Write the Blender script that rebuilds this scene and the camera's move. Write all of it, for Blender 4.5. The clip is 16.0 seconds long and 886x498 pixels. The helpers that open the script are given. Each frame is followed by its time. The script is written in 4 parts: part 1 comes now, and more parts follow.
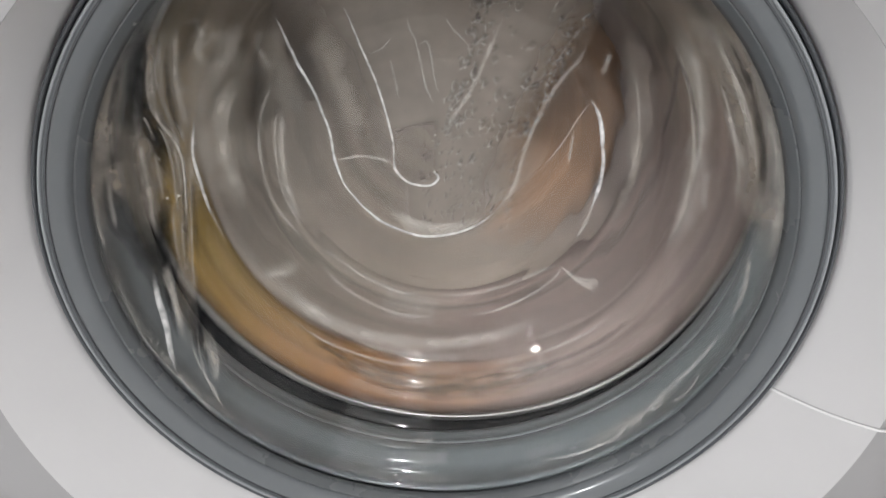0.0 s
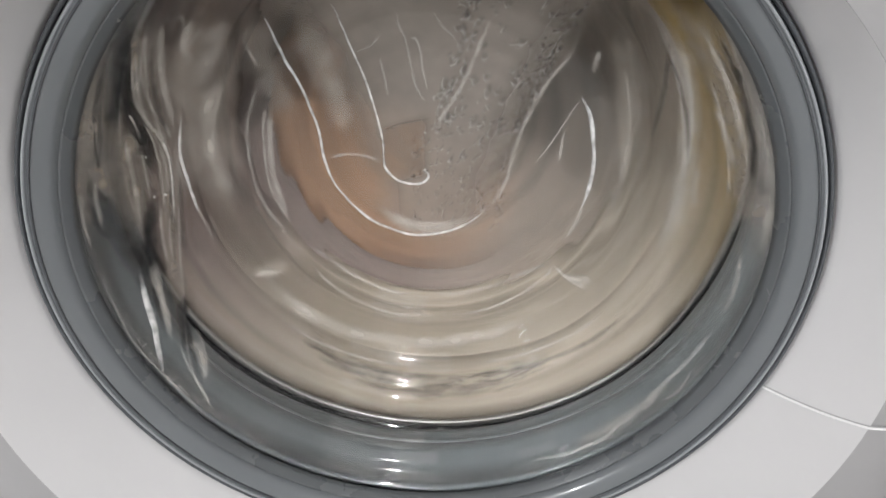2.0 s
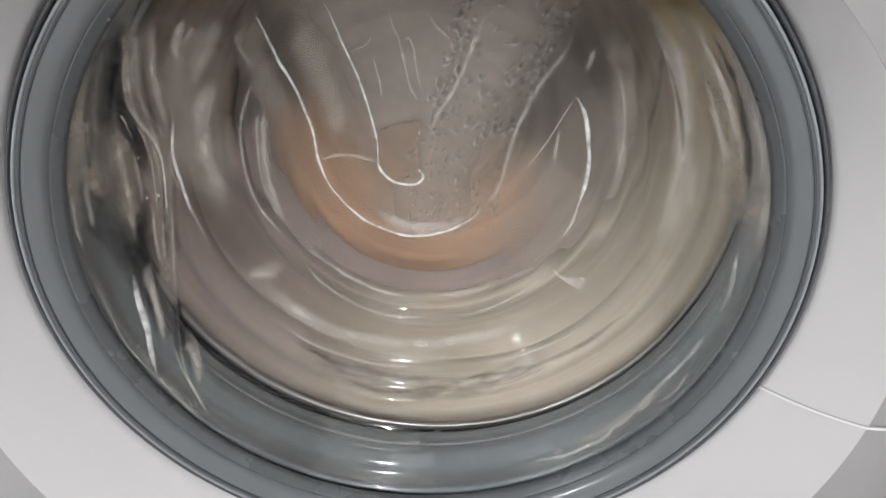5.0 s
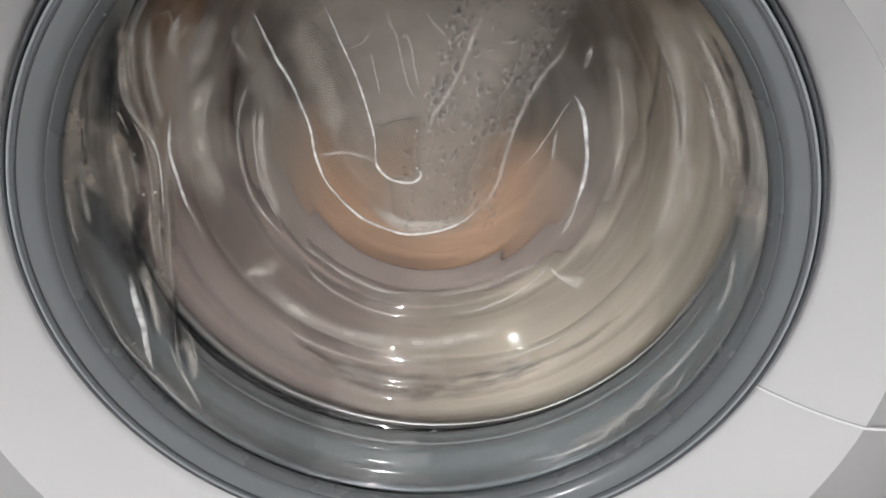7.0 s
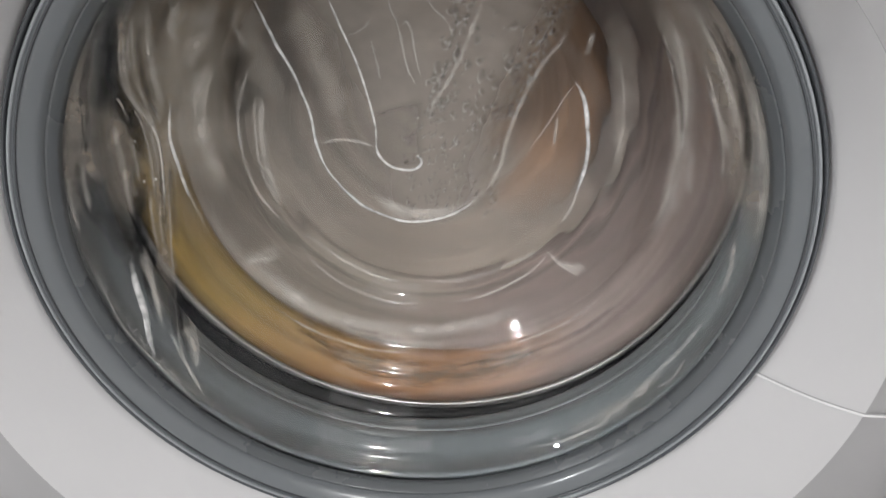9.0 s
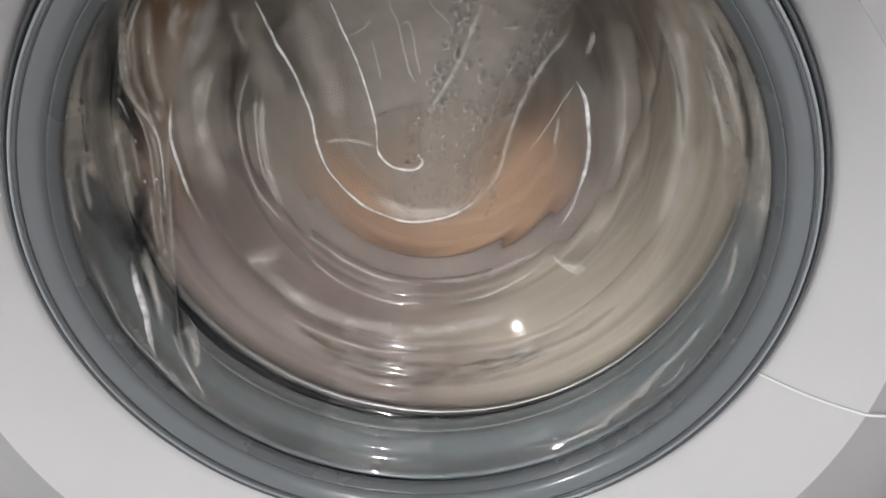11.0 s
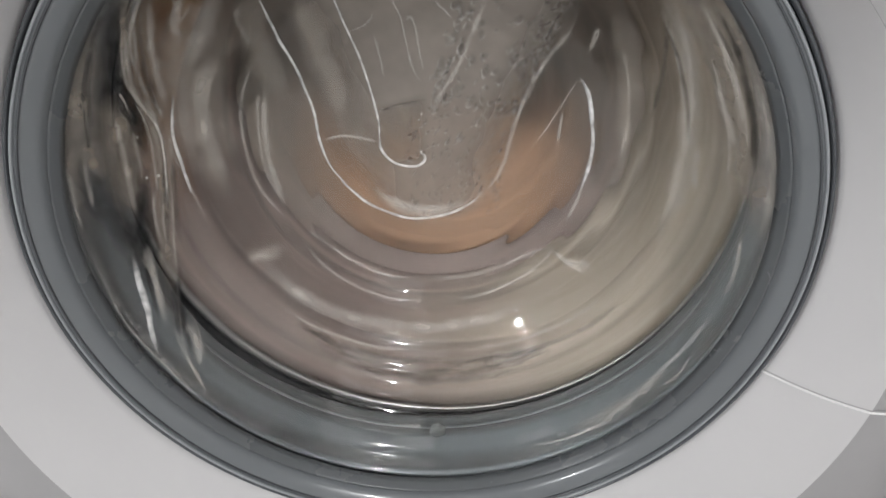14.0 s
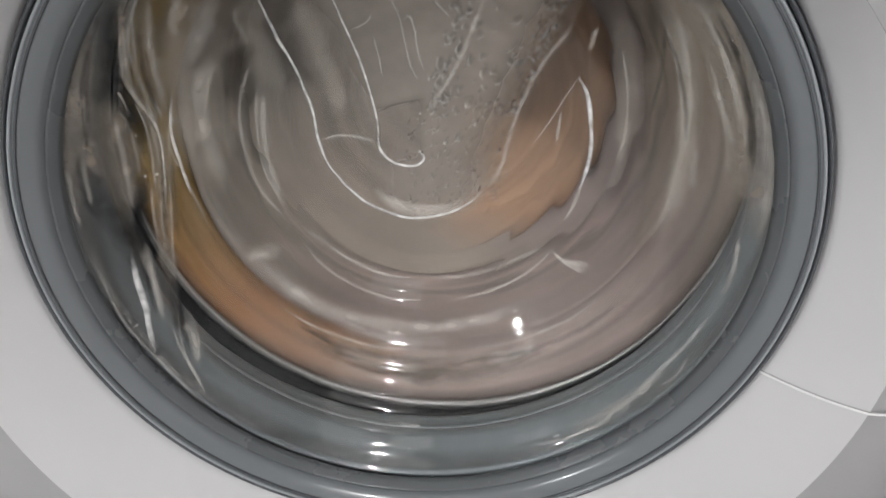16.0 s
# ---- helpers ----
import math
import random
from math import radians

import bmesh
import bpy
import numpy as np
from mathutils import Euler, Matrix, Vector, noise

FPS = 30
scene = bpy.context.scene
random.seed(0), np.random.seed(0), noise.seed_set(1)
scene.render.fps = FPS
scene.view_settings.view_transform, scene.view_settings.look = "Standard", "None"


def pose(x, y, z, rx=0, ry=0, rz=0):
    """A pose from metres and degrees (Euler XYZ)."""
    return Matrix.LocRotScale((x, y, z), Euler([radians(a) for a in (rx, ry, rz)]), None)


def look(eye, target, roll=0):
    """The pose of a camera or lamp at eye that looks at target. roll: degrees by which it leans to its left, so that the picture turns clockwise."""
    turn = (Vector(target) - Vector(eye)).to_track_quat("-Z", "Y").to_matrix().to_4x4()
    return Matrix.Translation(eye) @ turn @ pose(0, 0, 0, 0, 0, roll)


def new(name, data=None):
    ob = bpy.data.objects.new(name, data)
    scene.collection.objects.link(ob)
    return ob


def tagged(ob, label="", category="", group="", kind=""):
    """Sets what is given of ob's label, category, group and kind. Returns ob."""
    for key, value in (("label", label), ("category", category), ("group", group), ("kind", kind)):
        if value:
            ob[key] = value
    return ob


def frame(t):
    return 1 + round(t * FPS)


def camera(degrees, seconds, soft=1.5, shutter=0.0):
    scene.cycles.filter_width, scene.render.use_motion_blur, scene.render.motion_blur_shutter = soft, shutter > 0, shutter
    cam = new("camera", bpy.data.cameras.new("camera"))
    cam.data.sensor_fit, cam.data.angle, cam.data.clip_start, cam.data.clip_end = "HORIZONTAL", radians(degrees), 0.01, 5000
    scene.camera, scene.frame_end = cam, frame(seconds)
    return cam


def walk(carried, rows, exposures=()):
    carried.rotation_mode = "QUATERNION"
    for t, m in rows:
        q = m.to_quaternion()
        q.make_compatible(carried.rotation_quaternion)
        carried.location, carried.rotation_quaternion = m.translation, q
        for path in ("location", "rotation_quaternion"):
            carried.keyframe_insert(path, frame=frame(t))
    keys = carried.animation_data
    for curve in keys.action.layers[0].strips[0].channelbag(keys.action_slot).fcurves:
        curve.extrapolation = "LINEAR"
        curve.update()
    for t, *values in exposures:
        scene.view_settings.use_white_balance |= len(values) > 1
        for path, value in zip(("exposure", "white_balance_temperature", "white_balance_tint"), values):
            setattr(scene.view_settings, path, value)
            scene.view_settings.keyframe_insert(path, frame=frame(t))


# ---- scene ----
cam = camera(64.0, 16.0, soft=1.6, shutter=0.62)

# seconds, place in metres, turn in degrees
PATH = [
    (0.0, 0.0144, -0.3082, 0.6453, 59.807, 0.319, 1.518),
    (0.5, 0.0148, -0.3069, 0.6448, 59.854, 0.255, 1.477),
    (1.0, 0.0155, -0.3069, 0.6451, 59.709, 0.312, 1.323),
    (1.5, 0.0171, -0.3049, 0.6438, 59.700, 0.335, 1.070),
    (2.0, 0.0169, -0.3058, 0.6439, 59.688, 0.244, 1.040),
    (2.5, 0.0173, -0.3054, 0.6438, 59.737, 0.370, 0.908),
    (3.0, 0.0175, -0.3053, 0.6437, 59.937, 0.467, 0.848),
    (3.5, 0.0181, -0.3044, 0.6427, 59.824, 0.415, 0.749),
    (6.0, 0.0218, -0.3053, 0.6394, 60.254, 0.417, 1.167),
    (6.5, 0.0223, -0.3044, 0.6387, 60.257, 0.228, 1.097),
    (7.0, 0.0229, -0.3051, 0.6380, 60.229, 0.269, 1.178),
    (7.5, 0.0228, -0.3045, 0.6380, 59.795, 0.346, 1.181),
    (8.0, 0.0230, -0.3031, 0.6369, 59.413, 0.207, 1.281),
    (8.5, 0.0230, -0.3039, 0.6371, 59.104, 0.287, 1.349),
    (9.0, 0.0235, -0.3054, 0.6377, 59.259, 0.306, 1.319),
    (11.5, 0.0236, -0.3058, 0.6358, 59.502, 0.481, 1.412),
    (12.0, 0.0236, -0.3059, 0.6361, 59.541, 0.608, 1.453),
    (12.5, 0.0241, -0.3058, 0.6351, 59.423, 0.589, 1.540),
    (13.0, 0.0230, -0.3061, 0.6366, 59.295, 0.673, 1.554),
    (13.5, 0.0228, -0.3049, 0.6363, 59.227, 0.516, 1.519),
    (14.0, 0.0228, -0.3039, 0.6361, 59.065, 0.432, 1.500),
    (14.5, 0.0233, -0.3053, 0.6367, 59.099, 0.480, 1.661),
    (15.0, 0.0233, -0.3048, 0.6366, 59.021, 0.465, 1.636),
    (15.5, 0.0237, -0.3043, 0.6358, 58.989, 0.456, 1.747),
    (16.0, 0.0252, -0.3044, 0.6351, 59.181, 0.349, 1.742),
]
walk(cam, [(t, pose(x, y, z, rx, ry, rz)) for t, x, y, z, rx, ry, rz in PATH], [(0.0, 0.03), (3.5, 0.1), (6.0, 0.06), (7.5, 0.05), (9.0, -0.06), (11.5, 0.0), (12.5, -0.1), (14.0, -0.14), (15.0, -0.08), (16.0, -0.1)])

ZC = 0.45  # height of the drum's axis over the floor
TAU = 2 * math.pi

# ---- light ----
world = bpy.data.worlds.new("world")
world.use_nodes = True
scene.world = world
sky = world.node_tree.nodes.new("ShaderNodeTexSky")
sky.sky_type, sky.sun_disc = "NISHITA", False
sky.sun_elevation, sky.sun_rotation = radians(35), radians(150)
world.node_tree.links.new(sky.outputs[0], world.node_tree.nodes["Background"].inputs[0])
world.node_tree.nodes["Background"].inputs[1].default_value = 0.1


def area(name, m, w, h, power, colour):
    d = bpy.data.lights.new(name, "AREA")
    d.shape, d.size, d.size_y, d.energy, d.color = "RECTANGLE", w, h, power, colour
    ob = new(name, d)
    ob.matrix_world = m
    return ob


LAMP = (0.42, -2.5, 2.42)
area("lamp_light", look((LAMP[0], LAMP[1], LAMP[2] - 0.035), (0.3, -0.3, 0.4)), 0.11, 0.11, 35, (0.995, 0.99, 0.995))
area("window_light", look((-0.97, -1.07, 1.3), (0.05, 0, 0.5)), 0.09, 0.06, 7.5, (0.94, 0.97, 1.0))


# ---- materials ----
def material(name, colour, rough=0.5, metal=0.0, vary=0.0, scale=20.0, bump=0.0, bump_scale=60.0, coat=0.0, stretch=None, colour2=None, spec=0.5):
    """A procedural surface: base colour with two scales of variation, and fine relief."""
    m = bpy.data.materials.new(name)
    m.use_nodes = True
    nt = m.node_tree
    b = nt.nodes["Principled BSDF"]
    b.inputs["Base Color"].default_value = (*colour, 1)
    b.inputs["Roughness"].default_value = rough
    b.inputs["Metallic"].default_value = metal
    b.inputs["Coat Weight"].default_value = coat
    b.inputs["Specular IOR Level"].default_value = spec
    b.inputs["Coat Roughness"].default_value = 0.08
    tc = nt.nodes.new("ShaderNodeTexCoord")
    src = tc.outputs["Object"]
    if stretch:
        mp = nt.nodes.new("ShaderNodeMapping")
        mp.inputs["Scale"].default_value = stretch
        nt.links.new(src, mp.inputs[0])
        src = mp.outputs[0]
    if vary or colour2:
        n1 = nt.nodes.new("ShaderNodeTexNoise")
        n1.inputs["Scale"].default_value = scale
        n1.inputs["Detail"].default_value = 6
        n1.inputs["Roughness"].default_value = 0.62
        nt.links.new(src, n1.inputs["Vector"])
        ramp = nt.nodes.new("ShaderNodeValToRGB")
        lo = colour2 if colour2 else tuple(c * (1 - vary) for c in colour)
        hi = colour if colour2 else tuple(min(1, c * (1 + vary)) for c in colour)
        ramp.color_ramp.elements[0].position, ramp.color_ramp.elements[1].position = 0.32, 0.68
        ramp.color_ramp.elements[0].color, ramp.color_ramp.elements[1].color = (*lo, 1), (*hi, 1)
        nt.links.new(n1.outputs["Fac"], ramp.inputs[0])
        nt.links.new(ramp.outputs[0], b.inputs["Base Color"])
        mr = nt.nodes.new("ShaderNodeMapRange")
        mr.inputs[3].default_value, mr.inputs[4].default_value = max(0.02, rough - 0.08), min(1, rough + 0.1)
        nt.links.new(n1.outputs["Fac"], mr.inputs[0])
        nt.links.new(mr.outputs[0], b.inputs["Roughness"])
    if bump:
        n2 = nt.nodes.new("ShaderNodeTexNoise")
        n2.inputs["Scale"].default_value = bump_scale
        n2.inputs["Detail"].default_value = 8
        nt.links.new(src, n2.inputs["Vector"])
        bp = nt.nodes.new("ShaderNodeBump")
        bp.inputs["Strength"].default_value = bump
        bp.inputs["Distance"].default_value = 0.002
        nt.links.new(n2.outputs["Fac"], bp.inputs["Height"])
        nt.links.new(bp.outputs[0], b.inputs["Normal"])
    return m


def glass(name, colour, ior, rough=0.0):
    m = bpy.data.materials.new(name)
    m.use_nodes = True
    b = m.node_tree.nodes["Principled BSDF"]
    b.inputs["Base Color"].default_value = (*colour, 1)
    b.inputs["Transmission Weight"].default_value = 1
    b.inputs["IOR"].default_value = ior
    b.inputs["Roughness"].default_value = rough
    return m


def film(name, colour, cover, rough=0.15, scale=70.0, soft=1.0, low=0.35):
    """A sheet on the glass: see-through where thin, opaque where it gathers."""
    m = bpy.data.materials.new(name)
    m.use_nodes = True
    nt = m.node_tree
    b = nt.nodes["Principled BSDF"]
    b.inputs["Base Color"].default_value = (*colour, 1)
    b.inputs["Roughness"].default_value = rough
    n = nt.nodes.new("ShaderNodeTexNoise")
    n.inputs["Scale"].default_value = scale
    n.inputs["Detail"].default_value = 5
    tc = nt.nodes.new("ShaderNodeTexCoord")
    nt.links.new(tc.outputs["Object"], n.inputs["Vector"])
    mr = nt.nodes.new("ShaderNodeMapRange")
    mr.inputs[1].default_value, mr.inputs[2].default_value = 0.3, 0.7
    mr.inputs[3].default_value, mr.inputs[4].default_value = cover * low, cover
    nt.links.new(n.outputs["Fac"], mr.inputs[0])
    at = nt.nodes.new("ShaderNodeAttribute")
    at.attribute_name = "thickness"
    pw = nt.nodes.new("ShaderNodeMath")
    pw.operation = "POWER"
    pw.inputs[1].default_value = soft
    nt.links.new(at.outputs["Fac"], pw.inputs[0])
    mul = nt.nodes.new("ShaderNodeMath")
    mul.operation = "MULTIPLY"
    nt.links.new(pw.outputs[0], mul.inputs[0])
    nt.links.new(mr.outputs[0], mul.inputs[1])
    nt.links.new(mul.outputs[0], b.inputs["Alpha"])
    return m


def sheen(name, gloss, rough):
    """Clear water lying on the glass: seen through, with the gloss of its own surface."""
    m = bpy.data.materials.new(name)
    m.use_nodes = True
    nt = m.node_tree
    nt.nodes.remove(nt.nodes["Principled BSDF"])
    tr, gl, mx = (nt.nodes.new(k) for k in ("ShaderNodeBsdfTransparent", "ShaderNodeBsdfGlossy", "ShaderNodeMixShader"))
    gl.inputs["Roughness"].default_value = rough
    mx.inputs[0].default_value = gloss
    nt.links.new(tr.outputs[0], mx.inputs[1])
    nt.links.new(gl.outputs[0], mx.inputs[2])
    nt.links.new(mx.outputs[0], nt.nodes["Material Output"].inputs["Surface"])
    return m


W_SHEEN = sheen("water_sheen", 0.085, 0.06)
W_BEAD = material("water_bead", (0.5, 0.49, 0.47), 0.04, coat=1.0, spec=1.0)
# pale streak colours carry the water's highlights and the glass's bright refraction
W_BRIGHT = film("white_water_highlight", (0.88, 0.87, 0.86), 1.0, rough=0.08, soft=0.6, scale=160)
W_SOFT = film("soft_glass_highlight", (0.8, 0.75, 0.69), 0.44, rough=0.2, soft=1.7)
W_FINE = film("thin_water_glint", (0.7, 0.68, 0.65), 0.45, soft=0.9, scale=200)
# laundry refracted at the bowl's sides, painted as beige strips
W_BEIGE = film("beige_refraction", (0.27, 0.235, 0.2), 0.85, soft=1.0)
# dark parts refracted through clear water, put into a near-black colour
W_DARK = film("dark_refraction", (0.02, 0.02, 0.021), 0.85, soft=1.0)
# pale haze painted on, lightening dim parts behind the glass
W_HAZE = film("painted_haze", (0.62, 0.56, 0.49), 0.3, rough=0.3, soft=1.3)
# dark refraction lines painted on the glass; also the drops' dark bodies
W_DIM = film("dark_water_refraction", (0.06, 0.055, 0.05), 0.46, soft=1.0, scale=200)
# highlight on each drop's lower edge, painted as a pale crescent
W_PALE = film("drop_rim_highlight", (0.62, 0.59, 0.55), 0.6, soft=0.8, scale=200)
W_FIBRE = film("grey_brown_fibre", (0.11, 0.09, 0.066), 0.38, rough=0.5, soft=0.8, scale=400, low=0.2)
W_TEA = film("brown_film", (0.13, 0.105, 0.078), 0.42, rough=0.3, soft=1.2, scale=90)
W_FOG = film("condensation_film", (0.285, 0.25, 0.218), 0.82, rough=0.35, soft=1.0, scale=40, low=0.8)
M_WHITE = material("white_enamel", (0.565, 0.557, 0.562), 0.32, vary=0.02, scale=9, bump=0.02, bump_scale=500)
# the flat front is white too; its shade is put into this grey
M_FRONT = material("white_front_shaded_grey", (0.345, 0.339, 0.342), 0.4, vary=0.03, scale=12, bump=0.03, bump_scale=400)
# the seam's bright edge and faint shadow are put into two strip colours
M_SEAM = material("seam_edge_highlight", (0.8, 0.79, 0.79), 0.3)
M_DARK_SEAM = material("seam_gap_shadow", (0.36, 0.355, 0.355), 0.6)
M_BAND = material("grey_door_plastic", (0.148, 0.159, 0.168), 0.22, vary=0.015, scale=6, coat=0.3)
# dark reflection in the glass edge, painted as a darker bevel
M_BEVEL = material("bevel_edge_reflection", (0.1, 0.107, 0.113), 0.26, vary=0.02, scale=14)
M_TRIM_DARK = material("dark_trim_plastic", (0.075, 0.08, 0.088), 0.2)
M_TRIM_LIGHT = material("light_trim_plastic", (0.3, 0.315, 0.33), 0.2)
M_RUBBER = material("grey_gasket_rubber", (0.115, 0.127, 0.134), 0.34, vary=0.03, scale=10, bump=0.04, bump_scale=160)
M_BLACK = material("gap_shade", (0.006, 0.006, 0.007), 0.6, spec=0.0)
M_STEEL = material("drum_steel", (0.45, 0.44, 0.43), 0.34, metal=1.0, vary=0.05, scale=30)
M_GLASS = glass("door_glass", (0.98, 0.985, 0.985), 1.33)
M_WALL = material("wall_paint", (0.86, 0.855, 0.845), 0.8, vary=0.03, scale=3, bump=0.05, bump_scale=200)
M_CEIL = material("ceiling_paint", (0.87, 0.87, 0.86), 0.9, vary=0.02, scale=3)
M_FLOOR = material("floor_tile", (0.74, 0.73, 0.72), 0.35, vary=0.1, scale=6)
M_FRAME = material("window_frame_paint", (0.8, 0.8, 0.8), 0.4)


# ---- mesh helpers ----
def link(name, bm, mat, parent=None, label="", smooth=True):
    me = bpy.data.meshes.new(name)
    bmesh.ops.recalc_face_normals(bm, faces=bm.faces[:])
    bm.to_mesh(me)
    bm.free()
    if smooth:
        me.polygons.foreach_set("use_smooth", [True] * len(me.polygons))
    for m in (mat if isinstance(mat, (list, tuple)) else [mat]):
        me.materials.append(m)
    ob = new(name, me)
    if parent:
        ob.parent = parent
    if label:
        ob["label"] = label
    return ob


def part(name, bm, mat, parent, label="", smooth=True):
    return link(name, bm, mat, parent, label, smooth)


def empty(name, x, y, z):
    ob = new(name)
    ob.location = (x, y, z)
    return ob


def revolve(profile, seg=160, a0=0.0, a1=360.0, closed=True):
    """A profile of (radius, y) turned about the y axis; closed: the profile is a loop."""
    bm = bmesh.new()
    full = abs(a1 - a0 - 360) < 1e-6
    n = seg if full else seg + 1
    rings = []
    for i in range(n):
        a = radians(a0 + (a1 - a0) * i / seg)
        rings.append([bm.verts.new((r * math.cos(a), y, r * math.sin(a))) for r, y in profile])
    k = len(profile)
    for i in range(seg):
        A, B = rings[i], rings[(i + 1) % n]
        for j in range(k if closed else k - 1):
            bm.faces.new((A[j], A[(j + 1) % k], B[(j + 1) % k], B[j]))
    if closed and not full:
        bm.faces.new(rings[0])
        bm.faces.new(rings[-1])
    return bm


def torus_profile(r, y, w, h, n=10):
    return [(r + w * math.cos(TAU * i / n), y + h * math.sin(TAU * i / n)) for i in range(n)]


def box(bm, x0, x1, y0, y1, z0, z1):
    v = [bm.verts.new((x, y, z)) for x in (x0, x1) for y in (y0, y1) for z in (z0, z1)]
    for f in ((0, 1, 3, 2), (4, 6, 7, 5), (0, 4, 5, 1), (2, 3, 7, 6), (0, 2, 6, 4), (1, 5, 7, 3)):
        bm.faces.new([v[i] for i in f])
    return bm


def smoothstep(a, b, x):
    t = min(1, max(0, (x - a) / (b - a)))
    return t * t * (3 - 2 * t)


# ---- the room ----
def room():
    x0, x1, y0, y1, h = -1.0, 1.9, -3.2, 0.62, 2.5
    tagged(link("floor", box(bmesh.new(), x0, x1, y0, y1, -0.1, 0), M_FLOOR, smooth=False), "grey stone-look floor of the laundry room", "floor", kind="structure")
    tagged(link("ceiling", box(bmesh.new(), x0, x1, y0, y1, h, h + 0.1), M_CEIL, smooth=False), "plain white painted ceiling", "ceiling", kind="structure")
    tagged(link("wall_north", box(bmesh.new(), x0, x1, y1, y1 + 0.1, -0.1, h + 0.1), M_WALL, smooth=False), "plain off-white painted wall behind the machine", "wall", kind="structure")
    tagged(link("wall_south", box(bmesh.new(), x0, x1, y0 - 0.1, y0, -0.1, h + 0.1), M_WALL, smooth=False), "plain off-white painted wall", "wall", kind="structure")
    tagged(link("wall_east", box(bmesh.new(), x1, x1 + 0.1, y0 - 0.1, y1 + 0.1, -0.1, h + 0.1), M_WALL, smooth=False), "plain off-white painted wall", "wall", kind="structure")
    bm = bmesh.new()
    wy0, wy1, wz0, wz1 = -1.2, -0.94, 1.12, 1.48
    for q in ((y0 - 0.1, wy0, -0.1, h + 0.1), (wy1, y1 + 0.1, -0.1, h + 0.1), (wy0, wy1, -0.1, wz0), (wy0, wy1, wz1, h + 0.1)):
        box(bm, x0 - 0.1, x0, q[0], q[1], q[2], q[3])
    tagged(link("wall_west", bm, M_WALL, smooth=False), "off-white painted wall with a window opening", "wall", kind="structure")
    win = tagged(empty("window_1", x0 - 0.05, (wy0 + wy1) / 2, wz0), "white framed window with daylight behind", "window", kind="structure")
    bm = bmesh.new()
    w, hh = (wy1 - wy0) / 2, wz1 - wz0
    for q in ((-w, -w + 0.03, 0, hh), (w - 0.03, w, 0, hh), (-w + 0.03, w - 0.03, 0, 0.03), (-w + 0.03, w - 0.03, hh - 0.03, hh), (-0.012, 0.012, 0.03, hh - 0.03)):
        box(bm, -0.03, 0.03, q[0], q[1], q[2], q[3])
    part("window_frame", bm, M_FRAME, win, smooth=False)
    lamp = tagged(empty("ceiling_lamp", LAMP[0], LAMP[1], 2.5), "square white ceiling lamp, switched on", "lamp")
    bm = box(bmesh.new(), -0.06, 0.06, -0.06, 0.06, -0.05, 0)
    part("housing", bm, M_FRAME, lamp, smooth=False)
    glow = bpy.data.materials.new("lamp_glow")
    glow.use_nodes = True
    e = glow.node_tree.nodes["Principled BSDF"]
    e.inputs["Emission Color"].default_value, e.inputs["Emission Strength"].default_value = (1, 0.96, 0.9, 1), 6
    part("diffuser", box(bmesh.new(), -0.045, 0.045, -0.045, 0.045, -0.056, -0.05), glow, lamp, "glowing diffuser", smooth=False)


room()

# ---- washing machine ----
DISH_X, DISH_Z, DISH_R, DISH_Y = 0.001, -0.0367, 0.2396, -0.025
RING_R = 0.2


def dish_point(a, s):
    """Point of the sloping recess round the door; s 0 at the door, 1 at the flat front."""
    ca, sa = math.cos(a), math.sin(a)
    ri = RING_R + 0.003
    x = (1 - s) * ri * ca + s * (DISH_X + DISH_R * ca)
    z = (1 - s) * ri * sa + s * (DISH_Z + DISH_R * sa)
    y = (1 - s) * 0.004 + s * DISH_Y - 0.004 * math.sin(math.pi * s) * 0.6
    return x, y, z


machine = tagged(empty("washing_machine", 0, 0, ZC), "white front-loading washing machine with a round glass door", "washing machine")


